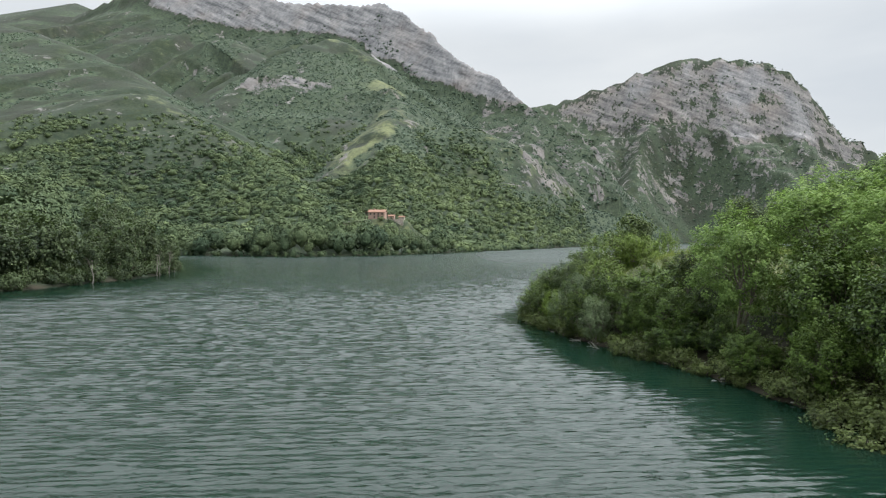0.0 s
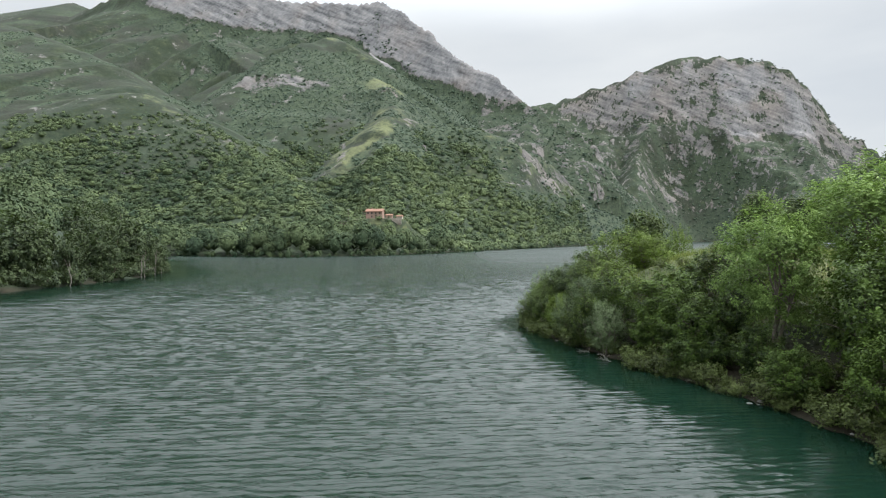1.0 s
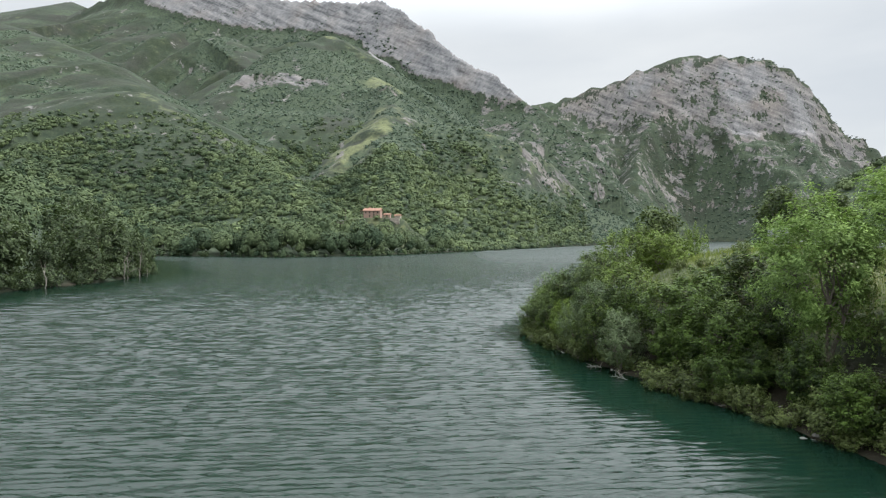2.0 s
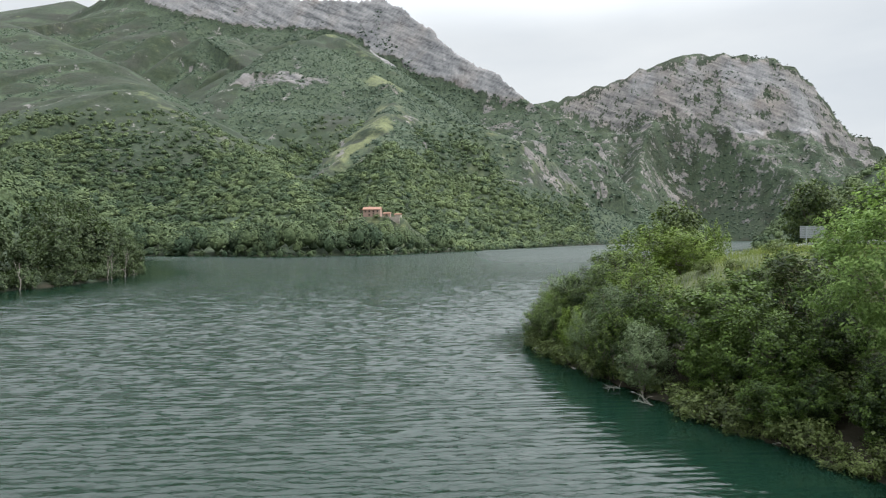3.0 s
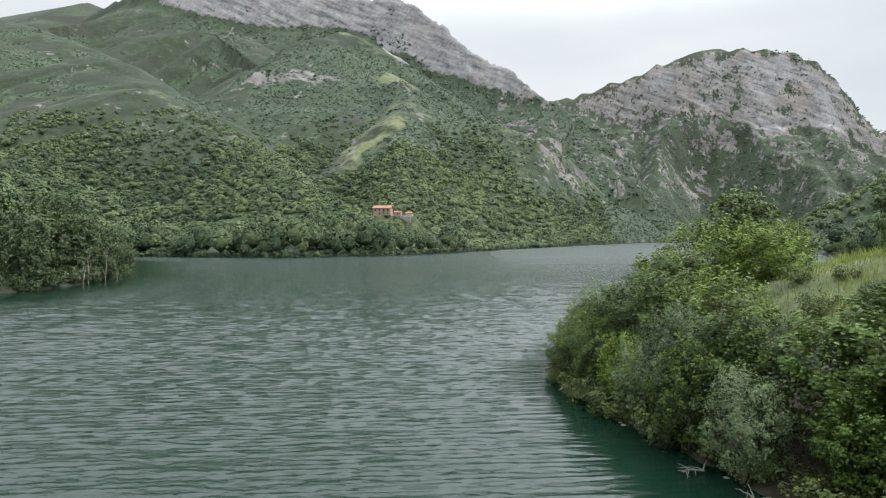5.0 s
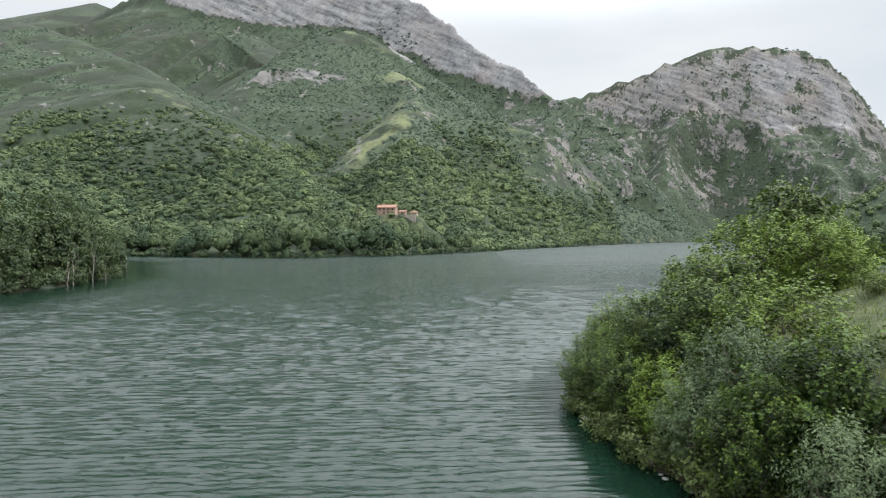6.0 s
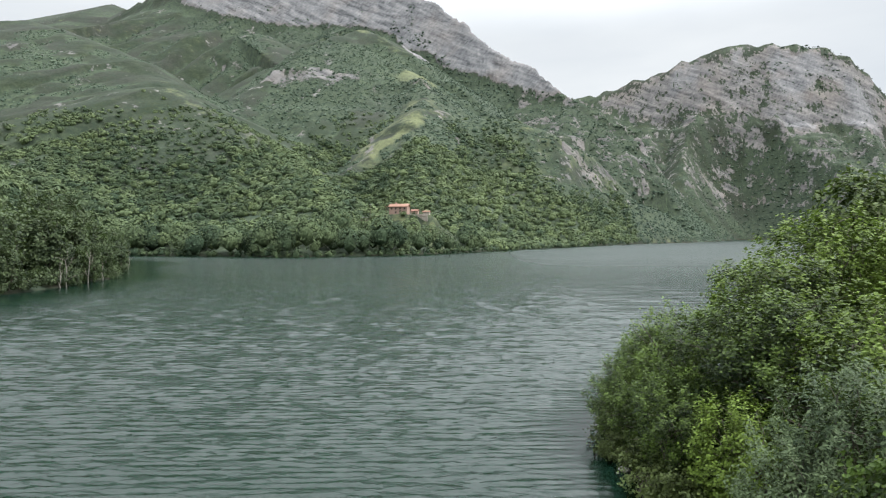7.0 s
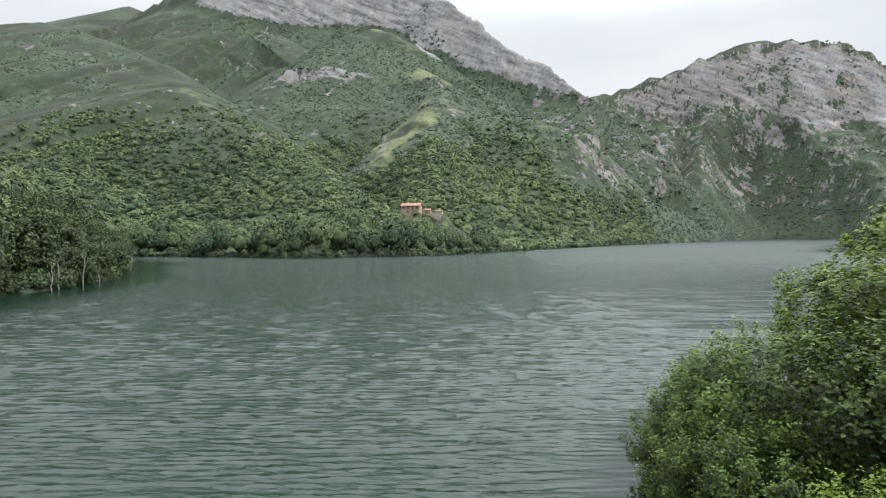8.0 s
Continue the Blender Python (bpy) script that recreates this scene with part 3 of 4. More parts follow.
            h += size * np.sin(k * (math.sin(a) * x + math.cos(a) * y) + rng.uniform(0, 6.28))
    return h


def build_water():
    xs = axis((-300, -150, 20), (-150, -80, 5.0), (-80, -42, 2.0), (-42, -24, 0.7), (-24, 16, 0.4), (16, 18, 0.6), (18, 30, 3.0), (30, 130, 5.0), (130, 780, 30))
    run = [9.0]
    while run[-1] < 330:
        run.append(run[-1] + 0.1 + 0.6 * max(0.0, run[-1] - 72) / 258)
    ys = np.concatenate([axis((-400, -10, 30), (-10, 8, 1.0)), run, axis((340, 1300, 40))])
    x, y = np.meshgrid(xs, ys)
    d = -shore(x, y)
    lee = (1 - smooth(0.15, 1.0, (d - 1.5 * fbm(x, y, 8, 2)) / (9.2 - 4.4 * smooth(44, 56, y)))) * (x > 0) * (y < 100)
    calm = np.maximum(lee, 0.7 * (1 - smooth(2, np.where(y > 190, 20, 14), d)) * (y > 80))
    gust = smooth(-8, 14, x - 0.05 * y)  # more wind in the open reach past the point
    keep = (1 - smooth(230, 325, y)) * (1 - smooth(90, 145, -x)) * (1 - smooth(80, 125, x)) * (y > 8.5)
    cell = 0.09 + 0.6 * np.clip(y - 72, 0, 258) / 258
    z = np.where(d > -2, waves(x, y, cell), 0) * (1 - 0.85 * calm) * keep * (1 + 0.6 * gust)
    me = mesh_of("lake", np.stack([x, y, z], -1).reshape(-1, 3), grid_faces(len(xs), len(ys)), M_WATER)
    spread(me, "calm", calm)
    spread(me, "open", np.maximum(smooth(15, 190, y), smooth(40, 140, np.abs(x))) * (1 - 0.6 * calm))
    spread(me, "gust", np.maximum(gust, 0.42) * smooth(90, 300, y) * (1 - calm))
    tagged(new("water", me), "dark green rippled lake water mirroring grey sky", "lake", kind="structure")


build_ground()
build_water()


# ---------------------------------------------------------------- plants
def part(name, me, parent, label=""):
    ob = new(name, me)
    ob.parent = parent
    return tagged(ob, label)


def unit_rows(rng, n):
    v = rng.normal(size=(n, 3))
    return v / np.linalg.norm(v, axis=1)[:, None]


def leaf_quads(rng, at, out, length, width, droop=0.2, spreadout=0.8):
    """Pointed leaves with a fold, one at each place, facing roughly along out."""
    n = len(at)
    nor = out + spreadout * unit_rows(rng, n) + np.array([0, 0, 0.35])
    nor /= np.linalg.norm(nor, axis=1)[:, None]
    along = unit_rows(rng, n) + np.array([0, 0, -droop])
    along -= nor * np.sum(along * nor, 1)[:, None]
    along /= np.linalg.norm(along, axis=1)[:, None] + 1e-9
    side = np.cross(nor, along)
    size = rng.uniform(0.7, 1.3, (n, 1))
    a, b = along * length * size * 0.5, side * width * size * 0.5
    v = np.stack([at - a, at + b + nor * width * 0.12, at + a, at - b + nor * width * 0.12], 1)
    return v.reshape(-1, 3), np.arange(4 * n).reshape(n, 4)


def tube_rows(points, radii, sides=6):
    """A tapered tube along points."""
    points, radii = np.asarray(points, float), np.asarray(radii, float)
    n = len(points)
    run = np.gradient(points, axis=0)
    run /= np.linalg.norm(run, axis=1)[:, None] + 1e-9
    ref = np.where(np.abs(run[:, 2:]) < 0.9, np.array([[0, 0, 1.0]]), np.array([[1.0, 0, 0]]))
    u = np.cross(run, ref)
    u /= np.linalg.norm(u, axis=1)[:, None]
    w = np.cross(run, u)
    ang = np.arange(sides) * 2 * math.pi / sides
    ring = points[:, None] + radii[:, None, None] * (np.cos(ang)[None, :, None] * u[:, None] + np.sin(ang)[None, :, None] * w[:, None])
    i = np.arange(n - 1)[:, None] * sides
    j = np.arange(sides)
    k = (j + 1) % sides
    f = np.stack([i + j, i + k, i + sides + k, i + sides + j], -1).reshape(-1, 4)
    return ring.reshape(-1, 3), f


def join_rows(pieces):
    vs, fs, base = [], [], 0
    for v, f in pieces:
        vs.append(v)
        fs.append(f + base)
        base += len(v)
    return np.concatenate(vs), np.concatenate(fs)


def bent(rng, a, b, steps=5, sway=0.12):
    a, b = np.asarray(a, float), np.asarray(b, float)
    t = np.linspace(0, 1, steps)[:, None]
    p = a + (b - a) * t
    lift = np.linalg.norm(b - a) * sway
    p[1:-1] += rng.normal(size=(steps - 2, 3)) * lift * 0.35
    p[:, 2] += (np.sin(t[:, 0] * math.pi) * lift * 0.6)
    return p


def plant_meshes(name, seed, leaf_mat, wide=2.5, tall=5.5, base=0.3, clumps=150, leaves=70, length=0.13, width=0.08, clump=0.36, stems=5,
                 droop=0.2, peak=0.5, loose=0.25, bark=None, rise=0.5, shoot=0.45):
    """Trunk, limbs and crown of one bush or tree. peak: the height, as a share, at which the crown is widest."""
    rng = np.random.default_rng(seed)
    lobes = unit_rows(rng, 9)
    lobe_r = rng.uniform(0.75, 1.15, 9)
    d = unit_rows(rng, clumps)
    d[:, 2] = np.abs(d[:, 2]) * np.sign(rng.uniform(-0.55, 1, clumps))
    swell = 0.72 + 0.3 * np.max(np.clip(d @ lobes.T, 0, 1) ** 3 * lobe_r, 1)
    rad = swell * rng.uniform(0.1, 1.0, clumps) ** 0.42
    mid = base + (tall - base) * peak
    up, down = tall - mid, mid - base
    c = d * rad[:, None] * np.array([wide, wide, 1.0])
    c[:, 2] = mid + np.where(d[:, 2] > 0, d[:, 2] * up, d[:, 2] * down) * rad
    # leaves round every clump, facing out of the crown
    at = np.repeat(c, leaves, 0)
    # each clump is a leafy shoot that points out and up
    way = c - np.array([0, 0, mid - 0.5 * down])
    way /= np.linalg.norm(way, axis=1)[:, None] + 1e-9
    way = way * (1 - rise) + np.array([0, 0, rise]) + 0.35 * unit_rows(rng, clumps)
    way /= np.linalg.norm(way, axis=1)[:, None] + 1e-9
    reach = rng.uniform(0.6, 1.3, clumps)
    along = np.tile(np.linspace(-1, 1, leaves), clumps) + rng.normal(0, 0.08, len(at))
    girth = clump * 0.62 * (1.0 - 0.55 * np.clip(along, -0.5, 1)) * np.repeat(reach, leaves)
    spray = rng.normal(size=at.shape) * girth[:, None]
    at = at + spray + np.repeat(way * reach[:, None], leaves, 0) * (along * shoot)[:, None]
    stray = rng.random(len(at)) < loose * 0.25
    at[stray] += rng.normal(size=(stray.sum(), 3)) * clump * 0.8
    out = at - np.array([0, 0, mid - 0.3 * down])
    out /= np.linalg.norm(out, axis=1)[:, None] + 1e-9
    v, f = leaf_quads(rng, at, out, length, width, droop)
    crown = mesh_of(name + "_crown", v, f, leaf_mat, False)
    # random tone per shoot, plus inner shade painted in: dark bases, light tips
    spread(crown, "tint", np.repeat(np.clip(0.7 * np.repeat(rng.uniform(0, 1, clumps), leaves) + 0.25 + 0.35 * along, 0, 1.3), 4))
    wood, limbs = [], []
    for s in range(stems):
        a = rng.uniform(0, 2 * math.pi)
        foot = np.array([math.cos(a), math.sin(a), 0]) * wide * 0.06 * (stems > 1)
        fork = foot + np.array([math.cos(a) * wide * 0.3 * (stems > 1), math.sin(a) * wide * 0.3 * (stems > 1), base + (mid - base) * 0.7])
        r = 0.022 * tall * (1.0 if stems == 1 else 0.55)
        foot[2] -= 0.4
        wood.append(tube_rows(bent(rng, foot, fork, 6, 0.05), np.linspace(r, r * 0.62, 6), 7))
        pick = rng.choice(clumps, min(clumps, 16 if stems == 1 else 6), replace=False)
        for q in pick:
            limbs.append(tube_rows(bent(rng, fork * rng.uniform(0.75, 1.0) + 0 * c[q], c[q], 5, 0.14), np.linspace(r * 0.5, r * 0.1, 5), 4))
    bark = bark or M_BARK
    return {"trunk": mesh_of(name + "_trunk", *join_rows(wood), bark), "branch_frame": mesh_of(name + "_limbs", *join_rows(limbs), bark), "crown": crown}


def plant(name, meshes, x, y, label, category, group, scale=(1, 1, 1), turn=0.0, sink=0.1, z=None):
    """A plant at its place on the ground: an Empty with trunk, limbs and crown under it."""
    ob = new(name)
    ob.location = (x, y, (ground(x, y) if z is None else z) - sink)
    ob.rotation_euler = (0, 0, turn)
    ob.scale = scale
    tagged(ob, label, category, group)
    for key, me in meshes.items():
        part(key, me, ob)
    return ob


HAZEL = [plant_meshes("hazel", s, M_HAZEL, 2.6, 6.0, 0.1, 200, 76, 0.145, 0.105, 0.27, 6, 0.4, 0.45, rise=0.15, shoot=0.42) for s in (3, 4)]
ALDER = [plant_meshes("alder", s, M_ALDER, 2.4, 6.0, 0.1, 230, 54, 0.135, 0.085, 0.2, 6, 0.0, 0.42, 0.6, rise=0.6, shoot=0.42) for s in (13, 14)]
ALDER_FINE = [plant_meshes("alder_fine", s, M_ALDER_SHADED, 2.4, 6.0, 0.1, 270, 80, 0.105, 0.068, 0.19, 6, 0.0, 0.42, 0.6, rise=0.6, shoot=0.42) for s in (15, 16)]
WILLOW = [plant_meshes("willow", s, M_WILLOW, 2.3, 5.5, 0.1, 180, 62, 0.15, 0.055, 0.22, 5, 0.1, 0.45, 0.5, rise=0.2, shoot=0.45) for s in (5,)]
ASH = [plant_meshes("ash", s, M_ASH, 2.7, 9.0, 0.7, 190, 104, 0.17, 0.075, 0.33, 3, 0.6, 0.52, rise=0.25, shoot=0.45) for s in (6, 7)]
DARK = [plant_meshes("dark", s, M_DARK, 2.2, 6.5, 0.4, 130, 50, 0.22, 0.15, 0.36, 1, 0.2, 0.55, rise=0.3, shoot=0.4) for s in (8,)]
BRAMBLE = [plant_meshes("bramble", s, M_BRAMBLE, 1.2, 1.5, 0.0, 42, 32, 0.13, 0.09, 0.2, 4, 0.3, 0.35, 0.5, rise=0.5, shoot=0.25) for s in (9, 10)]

HAZEL_L = "dense mid-green broadleaf bush overhanging the lake bank"
ALDER_L = "bushy bright green shrub with upright leafy shoots"
WILLOW_L = "grey-green willow bush with narrow silvery leaves"
ASH_L = "light green feathery ash tree on the lake bank"
DARK_L = "dark green rounded tree standing beside the road"

# name, forms, x, y, radius, top height above the water, label
BANK = [
    ("alder_bush", ALDER_FINE, 11.0, 60.6, 2.3, 5.0, ALDER_L), ("alder_bush", ALDER_FINE, 12.4, 57.0, 2.6, 5.9, ALDER_L),
    ("alder_bush", ALDER_FINE, 10.9, 63.2, 2.0, 4.0, ALDER_L), ("willow_bush", WILLOW, 11.8, 51.6, 1.8, 5.0, WILLOW_L),
    ("alder_bush", ALDER, 14.4, 54.2, 2.5, 6.2, ALDER_L), ("hazel_bush", HAZEL, 12.9, 48.6, 2.3, 5.2, HAZEL_L),
    ("willow_bush", WILLOW, 11.9, 46.2, 1.5, 3.6, WILLOW_L), ("hazel_bush", HAZEL, 15.8, 45.6, 2.8, 6.0, HAZEL_L),
    ("hazel_bush", HAZEL, 15.6, 41.8, 2.0, 5.0, HAZEL_L), ("hazel_bush", HAZEL, 18.8, 45.2, 2.7, 7.1, HAZEL_L),
    ("alder_bush", ALDER, 15.2, 60.8, 2.8, 6.8, ALDER_L), ("alder_bush", ALDER, 17.6, 63.6, 3.0, 8.6, ALDER_L),
    ("alder_bush", ALDER, 16.2, 66.6, 2.4, 6.4, ALDER_L), ("alder_bush", ALDER, 20.0, 61.0, 2.5, 8.3, ALDER_L),
    ("ash_tree", ASH, 18.8, 38.3, 2.6, 9.9, ASH_L),
    ("ash_tree", ASH, 24.0, 38.0, 3.2, 12.2, ASH_L), ("ash_tree", ASH, 27.6, 37.0, 3.2, 12.9, ASH_L),
    ("hazel_bush", HAZEL, 20.2, 31.6, 2.6, 8.0, HAZEL_L), ("hazel_bush", HAZEL, 20.6, 26.2, 2.8, 7.6, HAZEL_L),
    ("ash_tree", ASH, 24.4, 31.0, 3.0, 11.5, ASH_L), ("hazel_bush", HAZEL, 22.0, 35.0, 2.4, 8.4, HAZEL_L),
    ("round_tree", DARK, 21.2, 67.2, 2.3, 10.5, DARK_L), ("round_tree", DARK, 34.5, 70.0, 2.3, 12.7, DARK_L),
    ("round_tree", DARK, 38.5, 69.0, 2.6, 12.2, DARK_L), ("round_tree", DARK, 41.5, 74.0, 2.8, 11.6, DARK_L),
    ("hazel_bush", HAZEL, 19.6, 51.2, 1.3, 5.9, HAZEL_L),
    ("alder_bush", ALDER, 26.5, 71.5, 2.0, 8.9, ALDER_L), ("alder_bush", ALDER, 23.4, 49.0, 1.6, 8.2, ALDER_L),
]
pick = random.Random(5)
# smaller bushes that lean out over the water round the point
for x, y, r, top, kind in [(9.3, 59.4, 1.5, 3.0, 0), (9.8, 56.6, 1.6, 3.6, 0), (10.4, 54.0, 1.5, 3.4, 0), (10.7, 51.4, 1.5, 3.6, 1), (11.2, 49.0, 1.5, 3.8, 0),
                           (14.2, 44.0, 1.7, 3.6, 2), (9.4, 62.4, 1.4, 2.6, 0), (14.8, 39.6, 1.3, 2.6, 2), (17.0, 33.2, 1.4, 3.0, 2), (18.4, 29.0, 1.6, 4.2, 2),
                           (17.0, 36.4, 1.5, 3.6, 2), (17.8, 41.6, 1.9, 5.2, 2), (16.0, 39.0, 1.2, 2.8, 2), (19.4, 23.4, 1.9, 5.0, 2)]:
    BANK.append((("alder_bush", ALDER_FINE if y > 55 else ALDER, x, y, r, top, ALDER_L), ("willow_bush", WILLOW, x, y, r, top, WILLOW_L), ("hazel_bush", HAZEL, x, y, r, top, HAZEL_L))[kind])
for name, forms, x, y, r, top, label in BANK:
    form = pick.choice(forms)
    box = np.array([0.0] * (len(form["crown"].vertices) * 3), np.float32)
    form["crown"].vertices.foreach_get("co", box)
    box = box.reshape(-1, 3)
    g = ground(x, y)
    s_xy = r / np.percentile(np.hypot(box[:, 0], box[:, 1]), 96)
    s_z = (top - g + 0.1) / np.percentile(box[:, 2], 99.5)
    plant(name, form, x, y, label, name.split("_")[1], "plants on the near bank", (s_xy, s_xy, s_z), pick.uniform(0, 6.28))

# low brambles along the water's edge
EDGE = [p for p in LAKE if p[0] > 5 and 18 < p[1] < 70]
for (ax, ay), (bx, by) in zip(EDGE, EDGE[1:]):
    run = math.hypot(bx - ax, by - ay)
    for k in range(int(run / 0.7)):
        s = (k + pick.random()) * 0.7 / run
        inland = pick.uniform(-0.1, 1.2)
        x, y = ax + (bx - ax) * s + (by - ay) / run * inland, ay + (by - ay) * s - (bx - ax) / run * inland
        q = pick.uniform(0.6, 1.1)
        if 44.5 < y < 45.6:  # bare earth under the overhanging hazels
            continue
        plant("bramble_bush", pick.choice(BRAMBLE), x, y, "low yellow-green bramble at the water's edge", "bush", "brambles along the shore",
              (q, q, q * pick.uniform(0.6, 1.1)), pick.uniform(0, 6.28))


# single brambles on the grassy slope by the road
for x, y, q in ((18.4, 53.4, 0.8), (20.6, 55.2, 0.6), (22.2, 52.4, 0.9), (24.0, 56.4, 0.7), (19.4, 57.0, 0.7)):
    plant("bramble_bush", pick.choice(BRAMBLE), x, y, "small green bramble in the tall grass", "bush", "brambles in the grass", (q, q, q), pick.uniform(0, 6.28))

# undergrowth between the trees of the near bank
for k in range(34):
    x, y = pick.uniform(16.5, 23.5), pick.uniform(23, 47)
    q = pick.uniform(0.9, 1.5)
    plant("bramble_bush", pick.choice(BRAMBLE), x, y, "tangled green bramble under the trees", "bush", "brambles under the trees", (q, q, q * 0.8), pick.uniform(0, 6.28))


# ---------------------------------------------------------------- woods on the hills
def crown_form(seed, cards, leaf=0.42, core=1, ruffle=0.5, heart=0.68):
    """Verts and triangles of a far tree's crown of unit radius: a lumpy heart with leaf clumps over it."""
    rng = np.random.default_rng(seed)
    bm = bmesh.new()
    bmesh.ops.create_icosphere(bm, subdivisions=core, radius=heart)
    v = np.array([p.co[:] for p in bm.verts])
    tri = np.array([[p.index for p in f.verts] for f in bm.faces])
    bm.free()
    bulge = unit_rows(rng, 7)
    v *= (0.84 + 0.3 * np.max(np.clip((v / heart) @ bulge.T, 0, 1) ** 4, 1) + rng.uniform(-0.14, 0.14, len(v)))[:, None]
    tri = tri[(v[tri][:, :, 2] > -0.66 * heart).any(1)]
    d = unit_rows(rng, cards)
    d[:, 2] = np.where(d[:, 2] < -0.2, -d[:, 2], d[:, 2])
    bulge = unit_rows(rng, 6)
    at = d * (0.66 + 0.4 * np.max(np.clip(d @ bulge.T, 0, 1) ** 5, 1) + rng.uniform(-0.08, 0.12, cards))[:, None]
    lv, lf = leaf_quads(rng, at, d, leaf * 1.2, leaf, 0.2, ruffle)
    return join_rows([(v, tri), (lv, lf[:, :3])])


FAR_FORMS = [crown_form(s, 72, 0.33, 1, 0.32, 0.56) for s in range(8)]
SCRUB_FORMS = [crown_form(s + 50, 14, 0.55, 1, 0.25) for s in range(6)]
NEAR_FORMS = [crown_form(s + 20, 400, 0.17, 1, 0.5, 0.5) for s in range(8)]


def woodland(name, places, material, label, forms):
    """Many crowns in one mesh. places: rows of x, y, z of the crown's middle, radius, height share, tint."""
    rng = np.random.default_rng(len(places))
    vs, fs, ts, base = [], [], [], 0
    kind = rng.integers(0, len(forms), len(places))
    for q, (v, f) in enumerate(forms):
        rows = places[kind == q]
        if not len(rows):
            continue
        a = rng.uniform(0, 6.283, len(rows))
        c, s = np.cos(a)[:, None], np.sin(a)[:, None]
        x = (v[:, 0] * c - v[:, 1] * s) * rows[:, 3:4] + rows[:, 0:1]
        y = (v[:, 0] * s + v[:, 1] * c) * rows[:, 3:4] + rows[:, 1:2]
        z = v[:, 2] * rows[:, 3:4] * rows[:, 4:5] + rows[:, 2:3]
        vs.append(np.stack([x, y, z], -1).reshape(-1, 3))
        fs.append((f[None] + np.arange(len(rows))[:, None, None] * len(v)).reshape(-1, 3) + base)
        ts.append(np.repeat(rows[:, 5], len(v)))
        base += len(rows) * len(v)
    me = mesh_of(name, np.concatenate(vs), np.concatenate(fs), material, True)
    spread(me, "tint", np.concatenate(ts))
    tagged(new(name, me), label, "woodland", kind="stuff")


def scatter(x0, x1, y0, y1, step, seed, inland=0.5):
    rng = np.random.default_rng(seed)
    x, y = np.meshgrid(np.arange(x0, x1, step), np.arange(y0, y1, step))
    x = (x + rng.uniform(-0.48, 0.48, x.shape) * step).ravel()
    y = (y + rng.uniform(-0.48, 0.48, y.shape) * step).ravel()
    h, d = land(x, y)
    ok = d > inland
    return rng, x[ok], y[ok], h[ok], d[ok]


def woods():
    # thick oak and chestnut wood on the lower slopes
    rng, x, y, h, d = scatter(-480, 150, 95, 780, 4.1, 1)
    share = wood_share(x, y, h, d)
    yard = (np.hypot((x + 30) / 24, (y - 344) / 15) < 1) & (y > 334)
    yard |= (x < -50) & (y < 210) & (d < 26)
    yard |= x < -70 - 0.95 * y
    steep = (x > -15) & (y > 330) & (d > 60)
    front = (d < 32) & (y < 350)
    keep = (rng.random(len(x)) < np.clip(share * 1.8, 0, 1) * np.where(steep, 0.75, 1)) & ~yard
    keep &= rng.random(len(x)) < np.where(front, 0.5, 0.93)
    r = (2.7 + 3.0 * rng.random(len(x)) ** 1.5) * np.where(share < 0.5, 0.62, 1.0) * np.where(front, 1.15, 1.0)
    tint = np.clip(0.45 + 0.45 * fbm(x, y, 45, 3) + rng.normal(0, 0.24, len(x)), -0.2, 1.2)
    tint = tint - 0.22 * front
    lift = np.where(front, rng.uniform(0.5, 1.25, len(x)), rng.uniform(-0.1, 0.32, len(x)))
    tall = np.where(front, rng.uniform(0.95, 1.35, len(x)), rng.uniform(0.6, 0.95, len(x)))
    low = (np.abs(x + 30) < 26) & (y > 318) & (y < 338)  # only bushes below the house
    r = np.where(low, 0.5 * r, r)
    lift = np.where(low, 0.1, lift)
    rows = np.stack([x, y, h + r * lift, r, tall, tint], 1)
    woodland("hill_woodland", rows[keep & ~front], M_WOOD_LEAF, "dense deciduous wood covering the lower hillsides", FAR_FORMS)
    woodland("shore_woodland", rows[keep & front], M_WOOD_LEAF, "dense deciduous trees along the far lake shore", NEAR_FORMS)
    # bushes hanging over the far waterline
    rng, x, y, h, d = scatter(-150, 120, 190, 560, 2.6, 7, -0.4)
    keep = d < 2.6
    x, y, h = x[keep], y[keep], h[keep]
    r = rng.uniform(0.9, 2.6, len(x))
    rows = np.stack([x, y, h + r * 0.15, r, rng.uniform(0.8, 1.2, len(x)), rng.uniform(-0.2, 0.6, len(x))], 1)
    woodland("waterline_bushes", rows, M_WOOD_LEAF, "green bushes overhanging the far waterline", FAR_FORMS)
    # scrub and small trees higher up
    rng, x, y, h, d = scatter(-700, 330, 520, 1200, 4.2, 2)
    n, m = fbm(x + 30, y, 110, 3), fbm(x, y, 30, 3)
    share = scrub_share(x, y, h, hollow(x, y, h))
    keep = rng.random(len(x)) < smooth(0.15, 0.55, share)
    r = (1.3 + 2.9 * rng.random(len(x)) ** 2) * np.where(share < 0.3, 0.6, 1.0)
    tint = np.clip(0.6 + 0.4 * n + 0.2 * m + rng.normal(0, 0.2, len(x)), 0, 1.3)
    rows = np.stack([x, y, h - r * 0.28, r, rng.uniform(0.6, 0.9, len(x)), tint], 1)[keep]
    woodland("mountain_scrub", rows, M_SCRUB, "green scrub and small trees on the mountain slopes", SCRUB_FORMS)
    rng, x, y, h, d = scatter(150, 900, 600, 1330, 5.6, 3)
    n, m = fbm(x, y + 50, 120, 3), fbm(x, y, 30, 3)
    fe, ze, se = crest(CREST_EAST, x, y)
    share = 0.35 + 0.65 * smooth(-0.35, 0.1, n + 0.8 * m + 2.0 * hollow(x, y, h))
